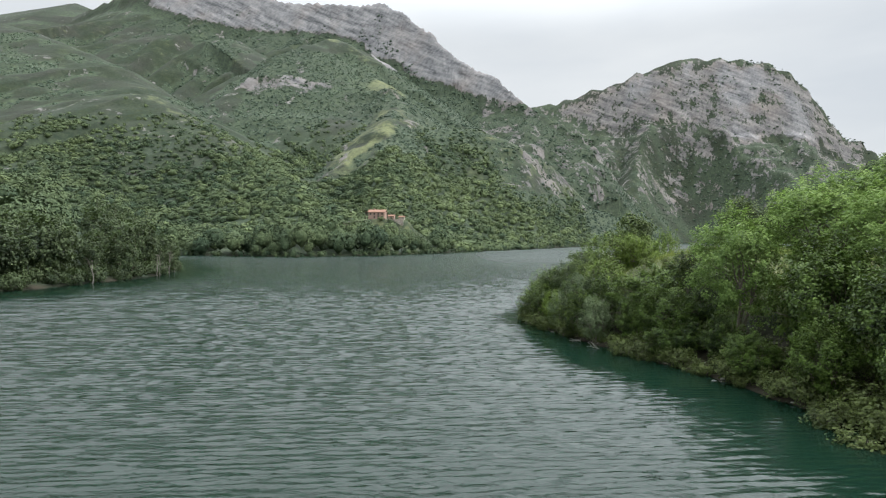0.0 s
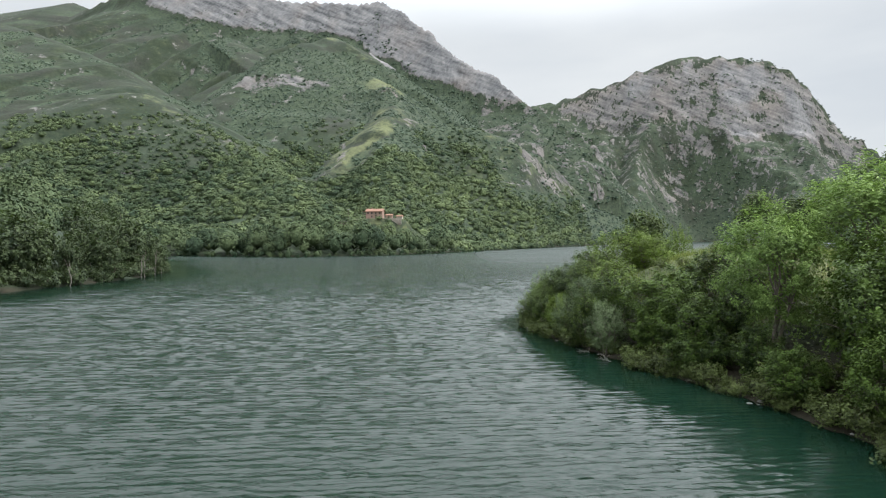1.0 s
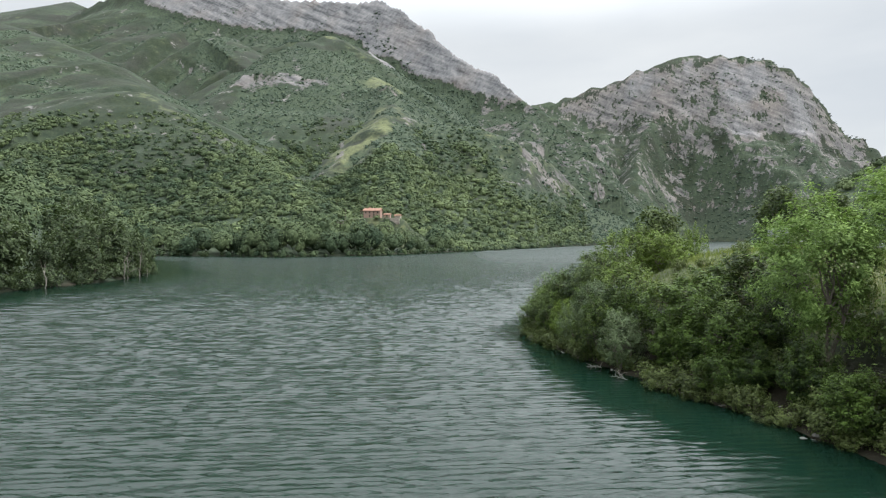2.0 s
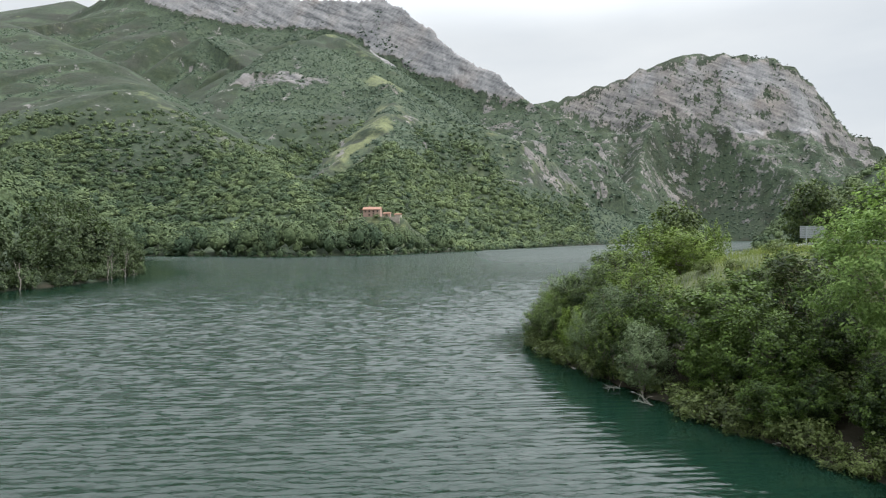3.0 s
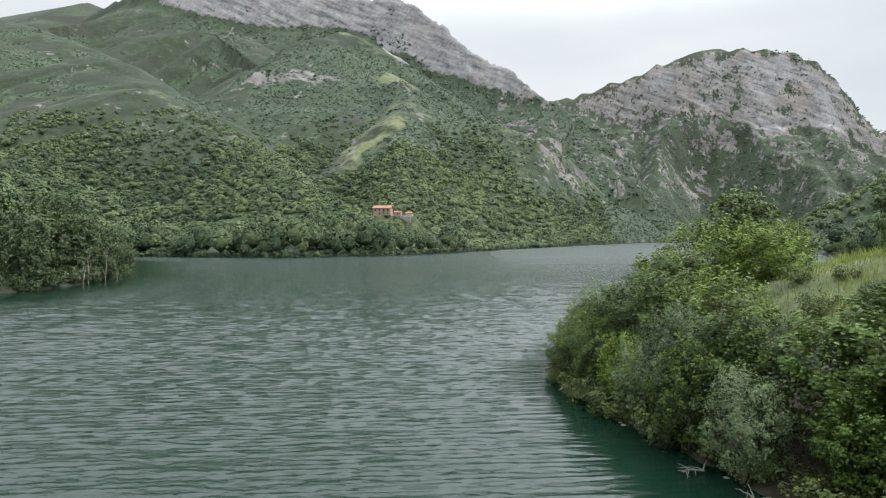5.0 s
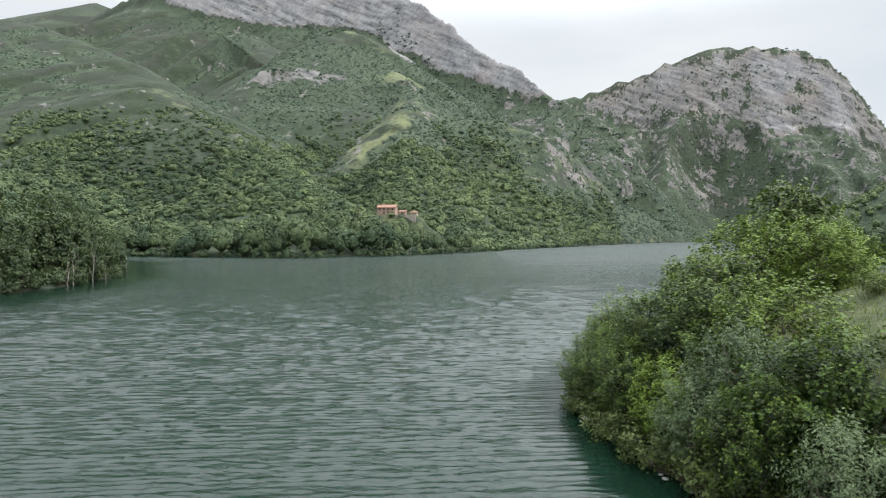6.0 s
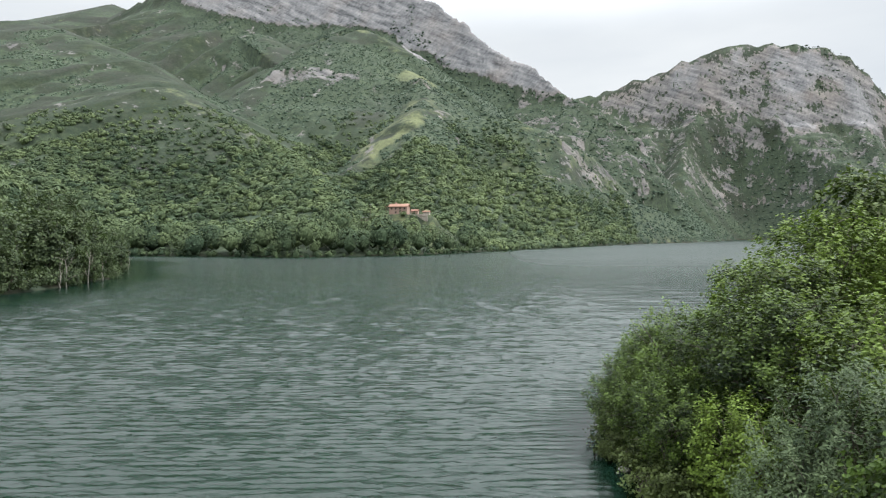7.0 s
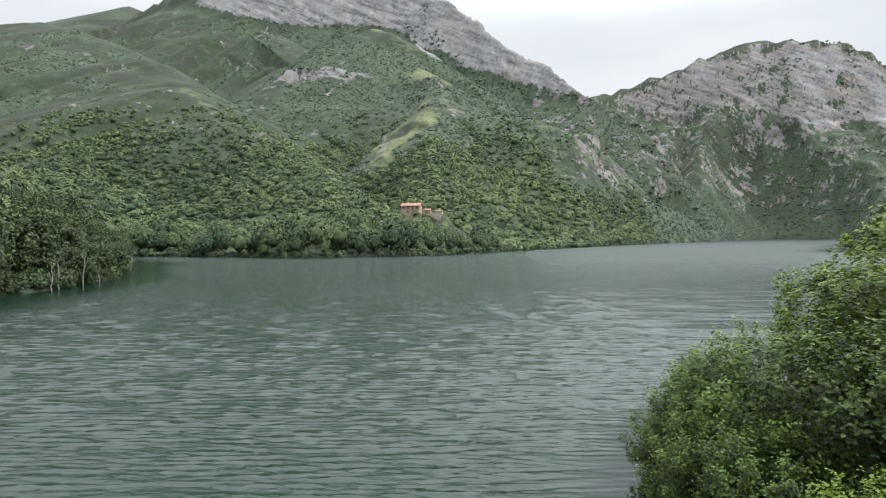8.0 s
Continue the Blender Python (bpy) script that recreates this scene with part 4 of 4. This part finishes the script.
    share = np.where((h > cliff_foot(CREST_EAST, se)) & (ze - h > 10), 0.05 + 0.6 * smooth(0.08, 0.3, m), share)
    share = np.where((h < 70) | (ze - h < 12), share + 0.3, share)
    keep = rng.random(len(x)) < share
    r = 1.6 + 3.0 * rng.random(len(x)) ** 1.6
    tint = np.clip(0.6 + 0.35 * m + rng.normal(0, 0.22, len(x)), 0, 1.3)
    rows = np.stack([x, y, h - r * 0.28, r, rng.uniform(0.5, 0.75, len(x)), tint], 1)[keep]
    woodland("east_mountain_scrub", rows, M_SCRUB, "dark green scrub between rock outcrops on the steep mountain", SCRUB_FORMS)
    # wooded slope beyond the road
    rng, x, y, h, d = scatter(48, 380, 95, 440, 6.2, 4)
    keep = rng.random(len(x)) < 0.85
    r = rng.uniform(2.4, 4.2, len(x))
    tint = np.clip(0.45 + 0.5 * fbm(x, y, 40, 3) + rng.normal(0, 0.2, len(x)), 0, 1)
    rows = np.stack([x, y, h + r * 0.5, r, rng.uniform(0.8, 1.1, len(x)), tint], 1)[keep]
    woodland("roadside_woodland", rows, M_WOOD_LEAF, "mixed green wood on the slope beyond the road", FAR_FORMS)


woods()

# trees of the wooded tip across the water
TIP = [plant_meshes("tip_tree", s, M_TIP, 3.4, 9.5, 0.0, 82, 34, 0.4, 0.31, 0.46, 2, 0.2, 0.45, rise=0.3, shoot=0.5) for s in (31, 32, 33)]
rng = random.Random(8)
spots = 0
for k in range(700):
    x, y = rng.uniform(-125, -56), rng.uniform(84, 205)
    d = float(shore(np.array([x]), np.array([y]))[0])
    if not -0.2 < d < 17 or spots >= 78:
        continue
    spots += 1
    q = rng.uniform(0.75, 1.2) * (0.65 if d < 3 else 1.0)
    plant("lakeside_tree", rng.choice(TIP), x, y, "leafy dark green tree crowded on the far lake shore", "tree", "trees on the wooded tip",
          (q, q, q * rng.uniform(1.0, 1.3)), rng.uniform(0, 6.28))

# a closed row of trees along the tip's own shore
for x, y in ((-63.5, 101), (-66, 108), (-64, 113), (-68.5, 103), (-62, 119), (-71, 111), (-66.5, 95), (-64.5, 127), (-72, 98)):
    q = rng.uniform(0.85, 1.1)
    plant("lakeside_tree", rng.choice(TIP), x, y, "leafy dark green tree crowded on the far lake shore", "tree", "trees on the wooded tip",
          (q, q, q * 1.1), rng.uniform(0, 6.28))

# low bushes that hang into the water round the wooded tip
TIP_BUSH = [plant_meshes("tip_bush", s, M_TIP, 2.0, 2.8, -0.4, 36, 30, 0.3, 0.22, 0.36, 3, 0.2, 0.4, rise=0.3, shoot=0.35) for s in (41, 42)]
TIP_EDGE = [p for p in LAKE if p[0] < -50 and 55 < p[1] < 205]
for (ax, ay), (bx, by) in zip(TIP_EDGE, TIP_EDGE[1:]):
    run = math.hypot(bx - ax, by - ay)
    for k in range(int(run / 1.5)):
        s = (k + rng.random()) * 1.5 / run
        x, y = ax + (bx - ax) * s - (rng.uniform(-0.2, 1.8) if k % 2 else rng.uniform(1.8, 7.0)), ay + (by - ay) * s
        q = rng.uniform(0.7, 1.2)
        plant("shore_bush", rng.choice(TIP_BUSH), x, y, "low leafy bush hanging into the lake", "bush", "bushes on the wooded tip", (q, q, q), rng.uniform(0, 6.28))


# ---------------------------------------------------------------- built things
def box_rows(x0, x1, y0, y1, z0, z1):
    v = np.array([(x, y, z) for z in (z0, z1) for y in (y0, y1) for x in (x0, x1)], float)
    f = np.array([(0, 2, 3, 1), (4, 5, 7, 6), (0, 1, 5, 4), (1, 3, 7, 5), (3, 2, 6, 7), (2, 0, 4, 6)])
    return v, f


def solid(name, rows, material, parent, label="", bevel=0.0):
    """One mesh from box and tube rows under a thing, its edges eased."""
    v, f = join_rows(rows)
    bm = bmesh.new()
    vs = [bm.verts.new(p) for p in v]
    for q in f:
        bm.faces.new([vs[i] for i in q])
    if bevel:
        bmesh.ops.bevel(bm, geom=bm.edges[:], offset=bevel, segments=1, affect="EDGES")
    bmesh.ops.recalc_face_normals(bm, faces=bm.faces[:])
    me = bpy.data.meshes.new(name)
    bm.to_mesh(me)
    bm.free()
    me.materials.append(material)
    return part(name, me, parent, label)


def thing(name, x, y, z, label, category, group="", turn=0.0):
    ob = new(name)
    ob.location, ob.rotation_euler = (x, y, z), (0, 0, radians(turn))
    return tagged(ob, label, category, group)


def gable_roof(w, dp, z, rise, over=0.45, thick=0.16):
    """A low two-sided roof with its ridge along x, as rows."""
    rows = []
    for side in (-1, 1):
        y0, y1 = side * (dp / 2 + over), 0.0
        z0 = z - over * rise / (dp / 2)
        v = np.array([(-w / 2 - over, y0, z0), (w / 2 + over, y0, z0), (w / 2 + over, y1, z + rise), (-w / 2 - over, y1, z + rise)], float)
        v = np.concatenate([v, v + (0, 0, thick)])
        f = np.array([(0, 1, 2, 3), (4, 7, 6, 5), (0, 4, 5, 1), (1, 5, 6, 2), (2, 6, 7, 3), (3, 7, 4, 0)])
        rows.append((v, f))
    return rows


def tile_ribs(w, dp, z, rise, over=0.45, step=0.42):
    """Rows of cover tiles running down both slopes."""
    rows = []
    z0 = z - over * rise / (dp / 2)
    for side in (-1, 1):
        for k in range(int((w + 2 * over) / step)):
            x = -w / 2 - over + (k + 0.5) * step
            rows.append(tube_rows([(x, side * (dp / 2 + over + 0.05), z0 + 0.17), (x, 0, z + rise + 0.17)], [0.11, 0.1], 6))
    return rows


def window(parent, x, y, z, w=0.9, h=1.1):
    """A casement on the front wall with frame, two panes and a sill."""
    win = solid("window", [box_rows(x - w / 2, x + w / 2, y - 0.06, y + 0.02, z, z + 0.08), box_rows(x - w / 2, x + w / 2, y - 0.06, y + 0.02, z + h - 0.08, z + h),
                           box_rows(x - w / 2, x - w / 2 + 0.08, y - 0.06, y + 0.02, z + 0.08, z + h - 0.08),
                           box_rows(x + w / 2 - 0.08, x + w / 2, y - 0.06, y + 0.02, z + 0.08, z + h - 0.08),
                           box_rows(x - 0.04, x + 0.04, y - 0.06, y + 0.02, z + 0.08, z + h - 0.08)], M_JOINERY, parent, "dark brown casement window")
    for s in (-1, 1):
        a, b = sorted((x + s * 0.04, x + s * (w / 2 - 0.08)))
        solid("pane", [box_rows(a, b, y - 0.03, y + 0.01, z + 0.08, z + h - 0.08)], M_PANE, win)
    solid("sill", [box_rows(x - w / 2 - 0.1, x + w / 2 + 0.1, y - 0.16, y, z - 0.1, z)], M_MASONRY, win)


M_PANE = Mat("window_glass").surface((0.02, 0.025, 0.03), 0.05)
M_WHITE = plain_material("white_paint", (0.68, 0.68, 0.66), (0.8, 0.8, 0.78), 4.0, 0.6)


def house():
    ob = thing("house", -34.5, 341.5, 18.0, "salmon-plastered country house with a red tiled roof on the hillside", "house", turn=-6)
    w, dp, e, rise = 9.0, 6.4, 3.9, 1.3
    v = np.array([(-w / 2, -dp / 2, -1), (w / 2, -dp / 2, -1), (w / 2, dp / 2, -1), (-w / 2, dp / 2, -1), (-w / 2, -dp / 2, e), (w / 2, -dp / 2, e),
                  (w / 2, dp / 2, e), (-w / 2, dp / 2, e)], float)
    bm = bmesh.new()
    vs = [bm.verts.new(p) for p in v] + [bm.verts.new((s * w / 2, 0, e + rise)) for s in (-1, 1)]
    for q in ((0, 1, 5, 4), (2, 3, 7, 6), (1, 2, 6, 9, 5), (3, 0, 4, 8, 7), (4, 5, 9, 8), (6, 7, 8, 9), (3, 2, 1, 0)):
        bm.faces.new([vs[i] for i in q])
    bmesh.ops.recalc_face_normals(bm, faces=bm.faces[:])
    me = bpy.data.meshes.new("house_wall")
    bm.to_mesh(me)
    bm.free()
    me.materials.append(M_PLASTER)
    part("wall", me, ob, "salmon pink plastered wall")
    roof = solid("roof", gable_roof(w, dp, e + 0.02, rise), M_TILE, ob, "red clay tile roof")
    solid("cover_tiles", tile_ribs(w, dp, e + 0.02, rise), M_TILE, roof)
    solid("chimney", [box_rows(-2.4, -1.7, 0.6, 1.3, e + 0.6, e + 2.1), box_rows(-2.5, -1.6, 0.5, 1.4, e + 2.1, e + 2.25)], M_PLASTER, roof)
    for x in (-3.3, -1.2, 1.0, 3.2):
        window(ob, x, -dp / 2, 2.45, 0.8, 1.0)
    for x in (-1.2, 3.2):
        window(ob, x, -dp / 2, 0.6, 0.8, 1.0)
    door = solid("door", [box_rows(0.55, 1.55, -dp / 2 - 0.05, -dp / 2 + 0.03, 0, 2.1)], M_JOINERY, ob, "dark wooden front door")
    solid("handle", [box_rows(1.38, 1.44, -dp / 2 - 0.12, -dp / 2 - 0.05, 0.95, 1.1)], M_GALV, door)
    balcony = solid("balcony", [box_rows(-6.2, -4.5, -dp / 2, 1.5, 2.2, 2.4)], M_JOINERY, ob, "dark wooden balcony")
    for k in range(5):
        solid("post", [box_rows(-6.2, -6.08, -dp / 2 + k * 1.1, -dp / 2 + k * 1.1 + 0.12, -0.6 if k % 4 == 0 else 2.5, 4.0 if k % 4 == 0 else 3.4)], M_JOINERY, balcony)
    solid("rail", [box_rows(-6.24, -6.08, -dp / 2, 1.2, 3.4, 3.5), box_rows(-6.2, -4.5, -dp / 2 - 0.02, -dp / 2 + 0.1, 3.4, 3.5)], M_JOINERY, balcony)
    solid("balcony_roof", [box_rows(-6.6, -4.95, -dp / 2 - 0.4, 1.7, 4.0, 4.12)], M_TILE, balcony)
    shed = thing("outbuilding", -26.6, 339.3, 18.0, "small plastered outbuilding with a red tiled roof", "shed", turn=-6)
    solid("wall", [box_rows(-1.7, 1.7, -1.5, 1.5, -1.2, 1.75)], M_PLASTER, shed)
    r = solid("roof", gable_roof(3.4, 3.0, 1.75, 0.6, 0.3), M_TILE, shed)
    solid("cover_tiles", tile_ribs(3.4, 3.0, 1.75, 0.6, 0.3), M_TILE, r)
    solid("door", [box_rows(-0.4, 0.5, -1.55, -1.48, -0.1, 1.6)], M_JOINERY, shed)
    lean = thing("outbuilding", -21.0, 341.0, 17.8, "low stone shed with a red tiled roof", "shed", turn=-12)
    solid("wall", [box_rows(-1.6, 1.6, -1.2, 1.2, -1.6, 1.5)], M_MASONRY, lean)
    r = solid("roof", gable_roof(3.2, 2.4, 1.5, 0.5, 0.3), M_TILE, lean)
    solid("cover_tiles", tile_ribs(3.2, 2.4, 1.5, 0.5, 0.3), M_TILE, r)
    hut = thing("garden_hut", -19.6, 352.0, ground(-19.6, 352.0), "small whitewashed garden hut on the slope", "hut")
    solid("wall", [box_rows(-1.1, 1.1, -1, 1, -0.8, 2.0)], M_WHITE, hut)
    solid("roof", [box_rows(-1.3, 1.3, -1.2, 1.2, 2.0, 2.14)], M_LIME, hut)


def tin_hut():
    x, y = -52.0, 340.5
    ob = thing("tool_shed", x, y, ground(x, y), "small stone tool shed with a grey sheet roof", "shed", turn=8)
    solid("wall", [box_rows(-1.8, 1.8, -1.4, 1.4, -1.5, 1.9)], M_MASONRY, ob)
    solid("roof", [box_rows(-2.1, 2.1, -1.7, 1.7, 1.9, 2.02)] + [tube_rows([(-2.1 + 0.35 * k, -1.72, 2.03), (-2.1 + 0.35 * k, 1.72, 2.03)], [0.06, 0.06], 6) for k in range(13)], M_GALV, ob)
    solid("door", [box_rows(-0.45, 0.45, -1.46, -1.38, 0, 1.7)], M_JOINERY, ob)


def terrace_wall():
    """Dry-stone terrace in front of the house, stone by stone."""
    ob = thing("terrace_wall", -24.5, 334.6, 16.0, "grey dry-stone terrace wall below the house", "wall", turn=-4)
    solid("core", [box_rows(-5.6, 4.6, 0.12, 0.8, -1.5, 2.0)], M_MASONRY, ob)
    rng = random.Random(3)
    shapes = []
    for _ in range(5):
        bm = bmesh.new()
        bmesh.ops.create_cube(bm, size=1.0)
        bmesh.ops.bevel(bm, geom=bm.edges[:], offset=0.12, segments=1, affect="EDGES")
        for p in bm.verts:
            p.co *= rng.uniform(0.86, 1.08)
        me = bpy.data.meshes.new("stone")
        bm.to_mesh(me)
        bm.free()
        me.materials.append(M_MASONRY)
        shapes.append(me)
    for row in range(7):
        x = -5.6
        while x < 4.4:
            w = rng.uniform(0.5, 0.95)
            st = part("stone", rng.choice(shapes), ob)
            st.location, st.scale = (x + w / 2, 0.1, -0.55 + row * 0.4), (w * 0.97, 0.4, 0.39)
            x += w


def utility_pole(x, y, top, label):
    g = ground(x, y)
    ob = thing("utility_pole", x, y, g, label, "pole")
    h = top - g
    solid("pole", [tube_rows([(0, 0, -0.6), (0, 0, h)], [0.14, 0.1], 10)], M_BARK, ob)
    solid("crossarm", [box_rows(-0.7, 0.7, -0.06, 0.06, h - 0.5, h - 0.38)], M_GALV, ob)
    for s in (-0.6, 0.0, 0.6):
        solid("insulator", [tube_rows([(s, 0, h - 0.38), (s, 0, h - 0.2)], [0.05, 0.03], 8)], M_WHITE, ob)


def road_sign():
    """The back of a slatted direction panel on two posts."""
    x, y = 30.98, 63.9
    g = ground(x, y)
    ob = thing("road_sign", x, y, g, "back of a grey slatted metal road sign on two posts", "road sign", turn=-8)
    z0, z1, n = 7.68 - g, 8.64 - g, 7
    for s in (-0.48, 0.48):
        solid("post", [box_rows(s - 0.04, s + 0.04, -0.1, -0.02, -0.5, z1 - 0.03)], M_GALV, ob, "galvanised steel post", 0.01)
        for k in range(3):
            solid("clamp", [box_rows(s - 0.07, s + 0.07, -0.115, -0.005, z0 + 0.14 + k * 0.31, z0 + 0.19 + k * 0.31)], M_GALV, ob)
    for k in range(n):
        a, b = z0 + (z1 - z0) * k / n, z0 + (z1 - z0) * (k + 1) / n
        solid("slat", [box_rows(-0.93, 0.93, 0, 0.02, a + 0.008, b - 0.008), box_rows(-0.93, 0.93, -0.025, 0, b - 0.035, b - 0.012)], M_GALV, ob)


def guard_rail():
    """Steel crash barrier along the road edge."""
    run = [(29.8, 20), (30.2, 32), (30.2, 44), (29.2, 54), (28.6, 62), (31.5, 66.5), (38, 69.8)]
    ob = new("guard_rail")
    tagged(ob, "galvanised steel crash barrier at the road edge", "barrier")
    pts = []
    for (ax, ay), (bx, by) in zip(run, run[1:]):
        n = max(1, round(math.hypot(bx - ax, by - ay) / 3.5))
        pts += [(ax + (bx - ax) * k / n, ay + (by - ay) * k / n) for k in range(n)]
    for p, q in zip(pts, pts[1:]):
        zp, zq = ground(*p), ground(*q)
        solid("post", [box_rows(p[0] - 0.05, p[0] + 0.05, p[1] - 0.05, p[1] + 0.05, zp - 0.4, zp + 0.72)], M_GALV, ob)
        rows = [tube_rows([(p[0] - 0.09, p[1], zp + o), (q[0] - 0.09, q[1], zq + o)], [0.055, 0.055], 8) for o in (0.5, 0.58, 0.66)]
        solid("beam", rows, M_GALV, ob)


def road():
    run = [(38, -60), (34.5, 0), (33.6, 30), (33.4, 50), (34, 62), (38, 76), (52, 92), (80, 110)]
    left, right = [], []
    for k, (x, y) in enumerate(run):
        a, b = run[max(0, k - 1)], run[min(len(run) - 1, k + 1)]
        dx, dy = b[0] - a[0], b[1] - a[1]
        q = math.hypot(dx, dy)
        left.append((x - dy / q * 3, y + dx / q * 3))
        right.append((x + dy / q * 3, y - dx / q * 3))
    v, f = [], []
    steps = 12
    fine = []
    for k in range(len(run) - 1):
        for s in range(steps):
            t = s / steps
            fine.append([(left[k][0] + (left[k + 1][0] - left[k][0]) * t, left[k][1] + (left[k + 1][1] - left[k][1]) * t),
                         (right[k][0] + (right[k + 1][0] - right[k][0]) * t, right[k][1] + (right[k + 1][1] - right[k][1]) * t)])
    for a, b in fine:
        z = max(ground(*a), ground(*b)) + 0.12
        v += [(*a, z - 0.5), (*a, z), (*b, z), (*b, z - 0.5)]
    for k in range(len(fine) - 1):
        i = 4 * k
        f += [(i, i + 4, i + 5, i + 1), (i + 1, i + 5, i + 6, i + 2), (i + 2, i + 6, i + 7, i + 3)]
    tagged(new("road", mesh_of("road", v, f, M_ASPHALT)), "narrow asphalt lakeside road behind the trees", "road", kind="structure")


house()
tin_hut()
terrace_wall()
utility_pole(-49.5, 343.0, 23.6, "weathered wooden utility pole beside the house")
utility_pole(38.2, 72.5, 10.6, "dark wooden pole at the roadside")
road_sign()
guard_rail()
road()


# ---------------------------------------------------------------- dead wood, stones, grass
def dead_branch(name, x, y, z, size, seed, label, category, lean, forks=7, thick=1.0):
    """A bleached branch with bare side twigs."""
    rng = np.random.default_rng(seed)
    ob = thing(name, x, y, z, label, category)
    tip = np.array(lean, float) * size
    main = bent(rng, (0, 0, 0), tip, 7, 0.08)
    solid("stem", [tube_rows(main, np.linspace(0.032 * size ** 0.5 * thick, 0.01 * thick, 7), 7)], M_DEADWOOD, ob)
    for k in range(forks):
        p = main[1 + k % 5]
        d = tip / np.linalg.norm(tip) * 0.6 + rng.normal(size=3) * (0.5, 0.5, 0.3) + (0, 0, 0.15)
        e = p + d / np.linalg.norm(d) * size * rng.uniform(0.25, 0.6)
        solid("twig", [tube_rows(bent(rng, p, e, 5, 0.12), np.linspace(0.02 * size ** 0.5, 0.005, 5), 5)], M_DEADWOOD, ob)


DRIFT_L = "bleached dead branch lying in the shallow water"
dead_branch("drift_branch", 11.6, 44.0, -0.02, 0.95, 1, DRIFT_L, "driftwood", (-0.9, 0.5, 0.12), 9)
dead_branch("drift_branch", 11.5, 44.1, 0.0, 0.8, 2, DRIFT_L, "driftwood", (-0.5, 0.2, 0.5), 7)
dead_branch("drift_branch", 10.9, 46.9, 0.05, 1.1, 3, DRIFT_L, "driftwood", (-0.9, -0.35, 0.14), 8)
dead_branch("drift_branch", 13.2, 45.0, 0.05, 0.9, 4, DRIFT_L, "driftwood", (-0.7, 0.6, 0.2), 6)
dead_branch("drift_branch", 14.6, 38.7, 0.02, 0.7, 5, DRIFT_L, "driftwood", (-0.8, -0.5, 0.15), 4)
for k, (x, y, s) in enumerate([(-57.2, 124.5, 4.2), (-57.5, 126.2, 5.6), (-58.8, 133.2, 5.8), (-60.0, 139.0, 4.2),
                               (-58.6, 103.5, 4.4), (-74.8, 172.0, 3.4)]):
    dead_branch("dead_trunk", x, y, -0.3, s, 40 + k, "pale bare dead trunk standing at the shoreline", "dead tree", (0.06 * (k % 3 - 1), 0.05, 1.0), 4, 1.4)


def stones():
    """Pale stones at the water's edge and by the roadside."""
    rng = random.Random(12)
    forms = []
    for _ in range(4):
        bm = bmesh.new()
        bmesh.ops.create_icosphere(bm, subdivisions=2, radius=0.5)
        off = rng.uniform(0, 50)
        for p in bm.verts:
            p.co *= 1 + 0.35 * noise.noise(p.co * 2.2 + Vector((off, 0, 0)))
            p.co.z *= 0.6
        me = bpy.data.meshes.new("stone")
        bm.to_mesh(me)
        bm.free()
        me.materials.append(M_LIME)
        forms.append(me)
    spots = [(p[0] + rng.uniform(-0.2, 0.7), p[1] + rng.uniform(-2, 2), rng.uniform(0.12, 0.3)) for p in EDGE for _ in range(4)]
    spots += [(27.6 + 0.5 * k + rng.uniform(-0.2, 0.2), 62.6 + 0.15 * k, rng.uniform(0.4, 0.8)) for k in range(9)]
    for x, y, s in spots:
        ob = new("stone", rng.choice(forms))
        ob.location, ob.scale, ob.rotation_euler = (x, y, max(ground(x, y), -0.05) + 0.1 * s), (s * 1.3, s, s), (0, 0, rng.uniform(0, 6))
        tagged(ob, "pale grey limestone boulder lying on the bank", "stone", "stones on the bank")


stones()


def grass():
    """Tall summer grass on the shelf by the road."""
    rng = np.random.default_rng(6)
    n = 64000
    x, y = rng.uniform(14, 32, n), rng.uniform(20, 76, n)
    h, d = land(x, y)
    thick = vnoise(x / 1.7, y / 1.7)
    ok = (d > 6.5) & (rng.random(n) < 0.35 + 0.65 * thick) & (x < 31)
    x, y, h, thick = x[ok], y[ok], h[ok], thick[ok]
    n = len(x)
    tall = rng.uniform(0.22, 0.6, n) * (0.6 + 0.6 * thick)
    a = rng.uniform(0, 6.283, n)
    wx, wy = np.cos(a) * 0.016, np.sin(a) * 0.016
    bend = rng.normal(0, 0.22, (n, 2)) * tall[:, None]
    foot = np.stack([x, y, h - 0.05], 1)
    side = np.stack([wx, wy, np.zeros(n)], 1)
    mid = foot + np.stack([bend[:, 0] * 0.35, bend[:, 1] * 0.35, tall * 0.6], 1)
    tip = foot + np.stack([bend[:, 0], bend[:, 1], tall], 1)
    v = np.stack([foot - side, foot + side, mid + side * 0.8, mid - side * 0.8, tip + side * 0.3, tip - side * 0.3], 1).reshape(-1, 3)
    i = np.arange(n)[:, None] * 6
    f = np.concatenate([i + np.array([0, 1, 2, 3]), i + np.array([3, 2, 4, 5])])
    me = mesh_of("tall_grass", v, f, M_GRASS, False)
    spread(me, "tint", np.repeat(np.clip(thick + 0.2 * rng.normal(size=n), 0, 1), 6))
    tagged(new("tall_grass", me), "tall yellow-green summer grass on the roadside shelf", "grass", kind="stuff")


grass()
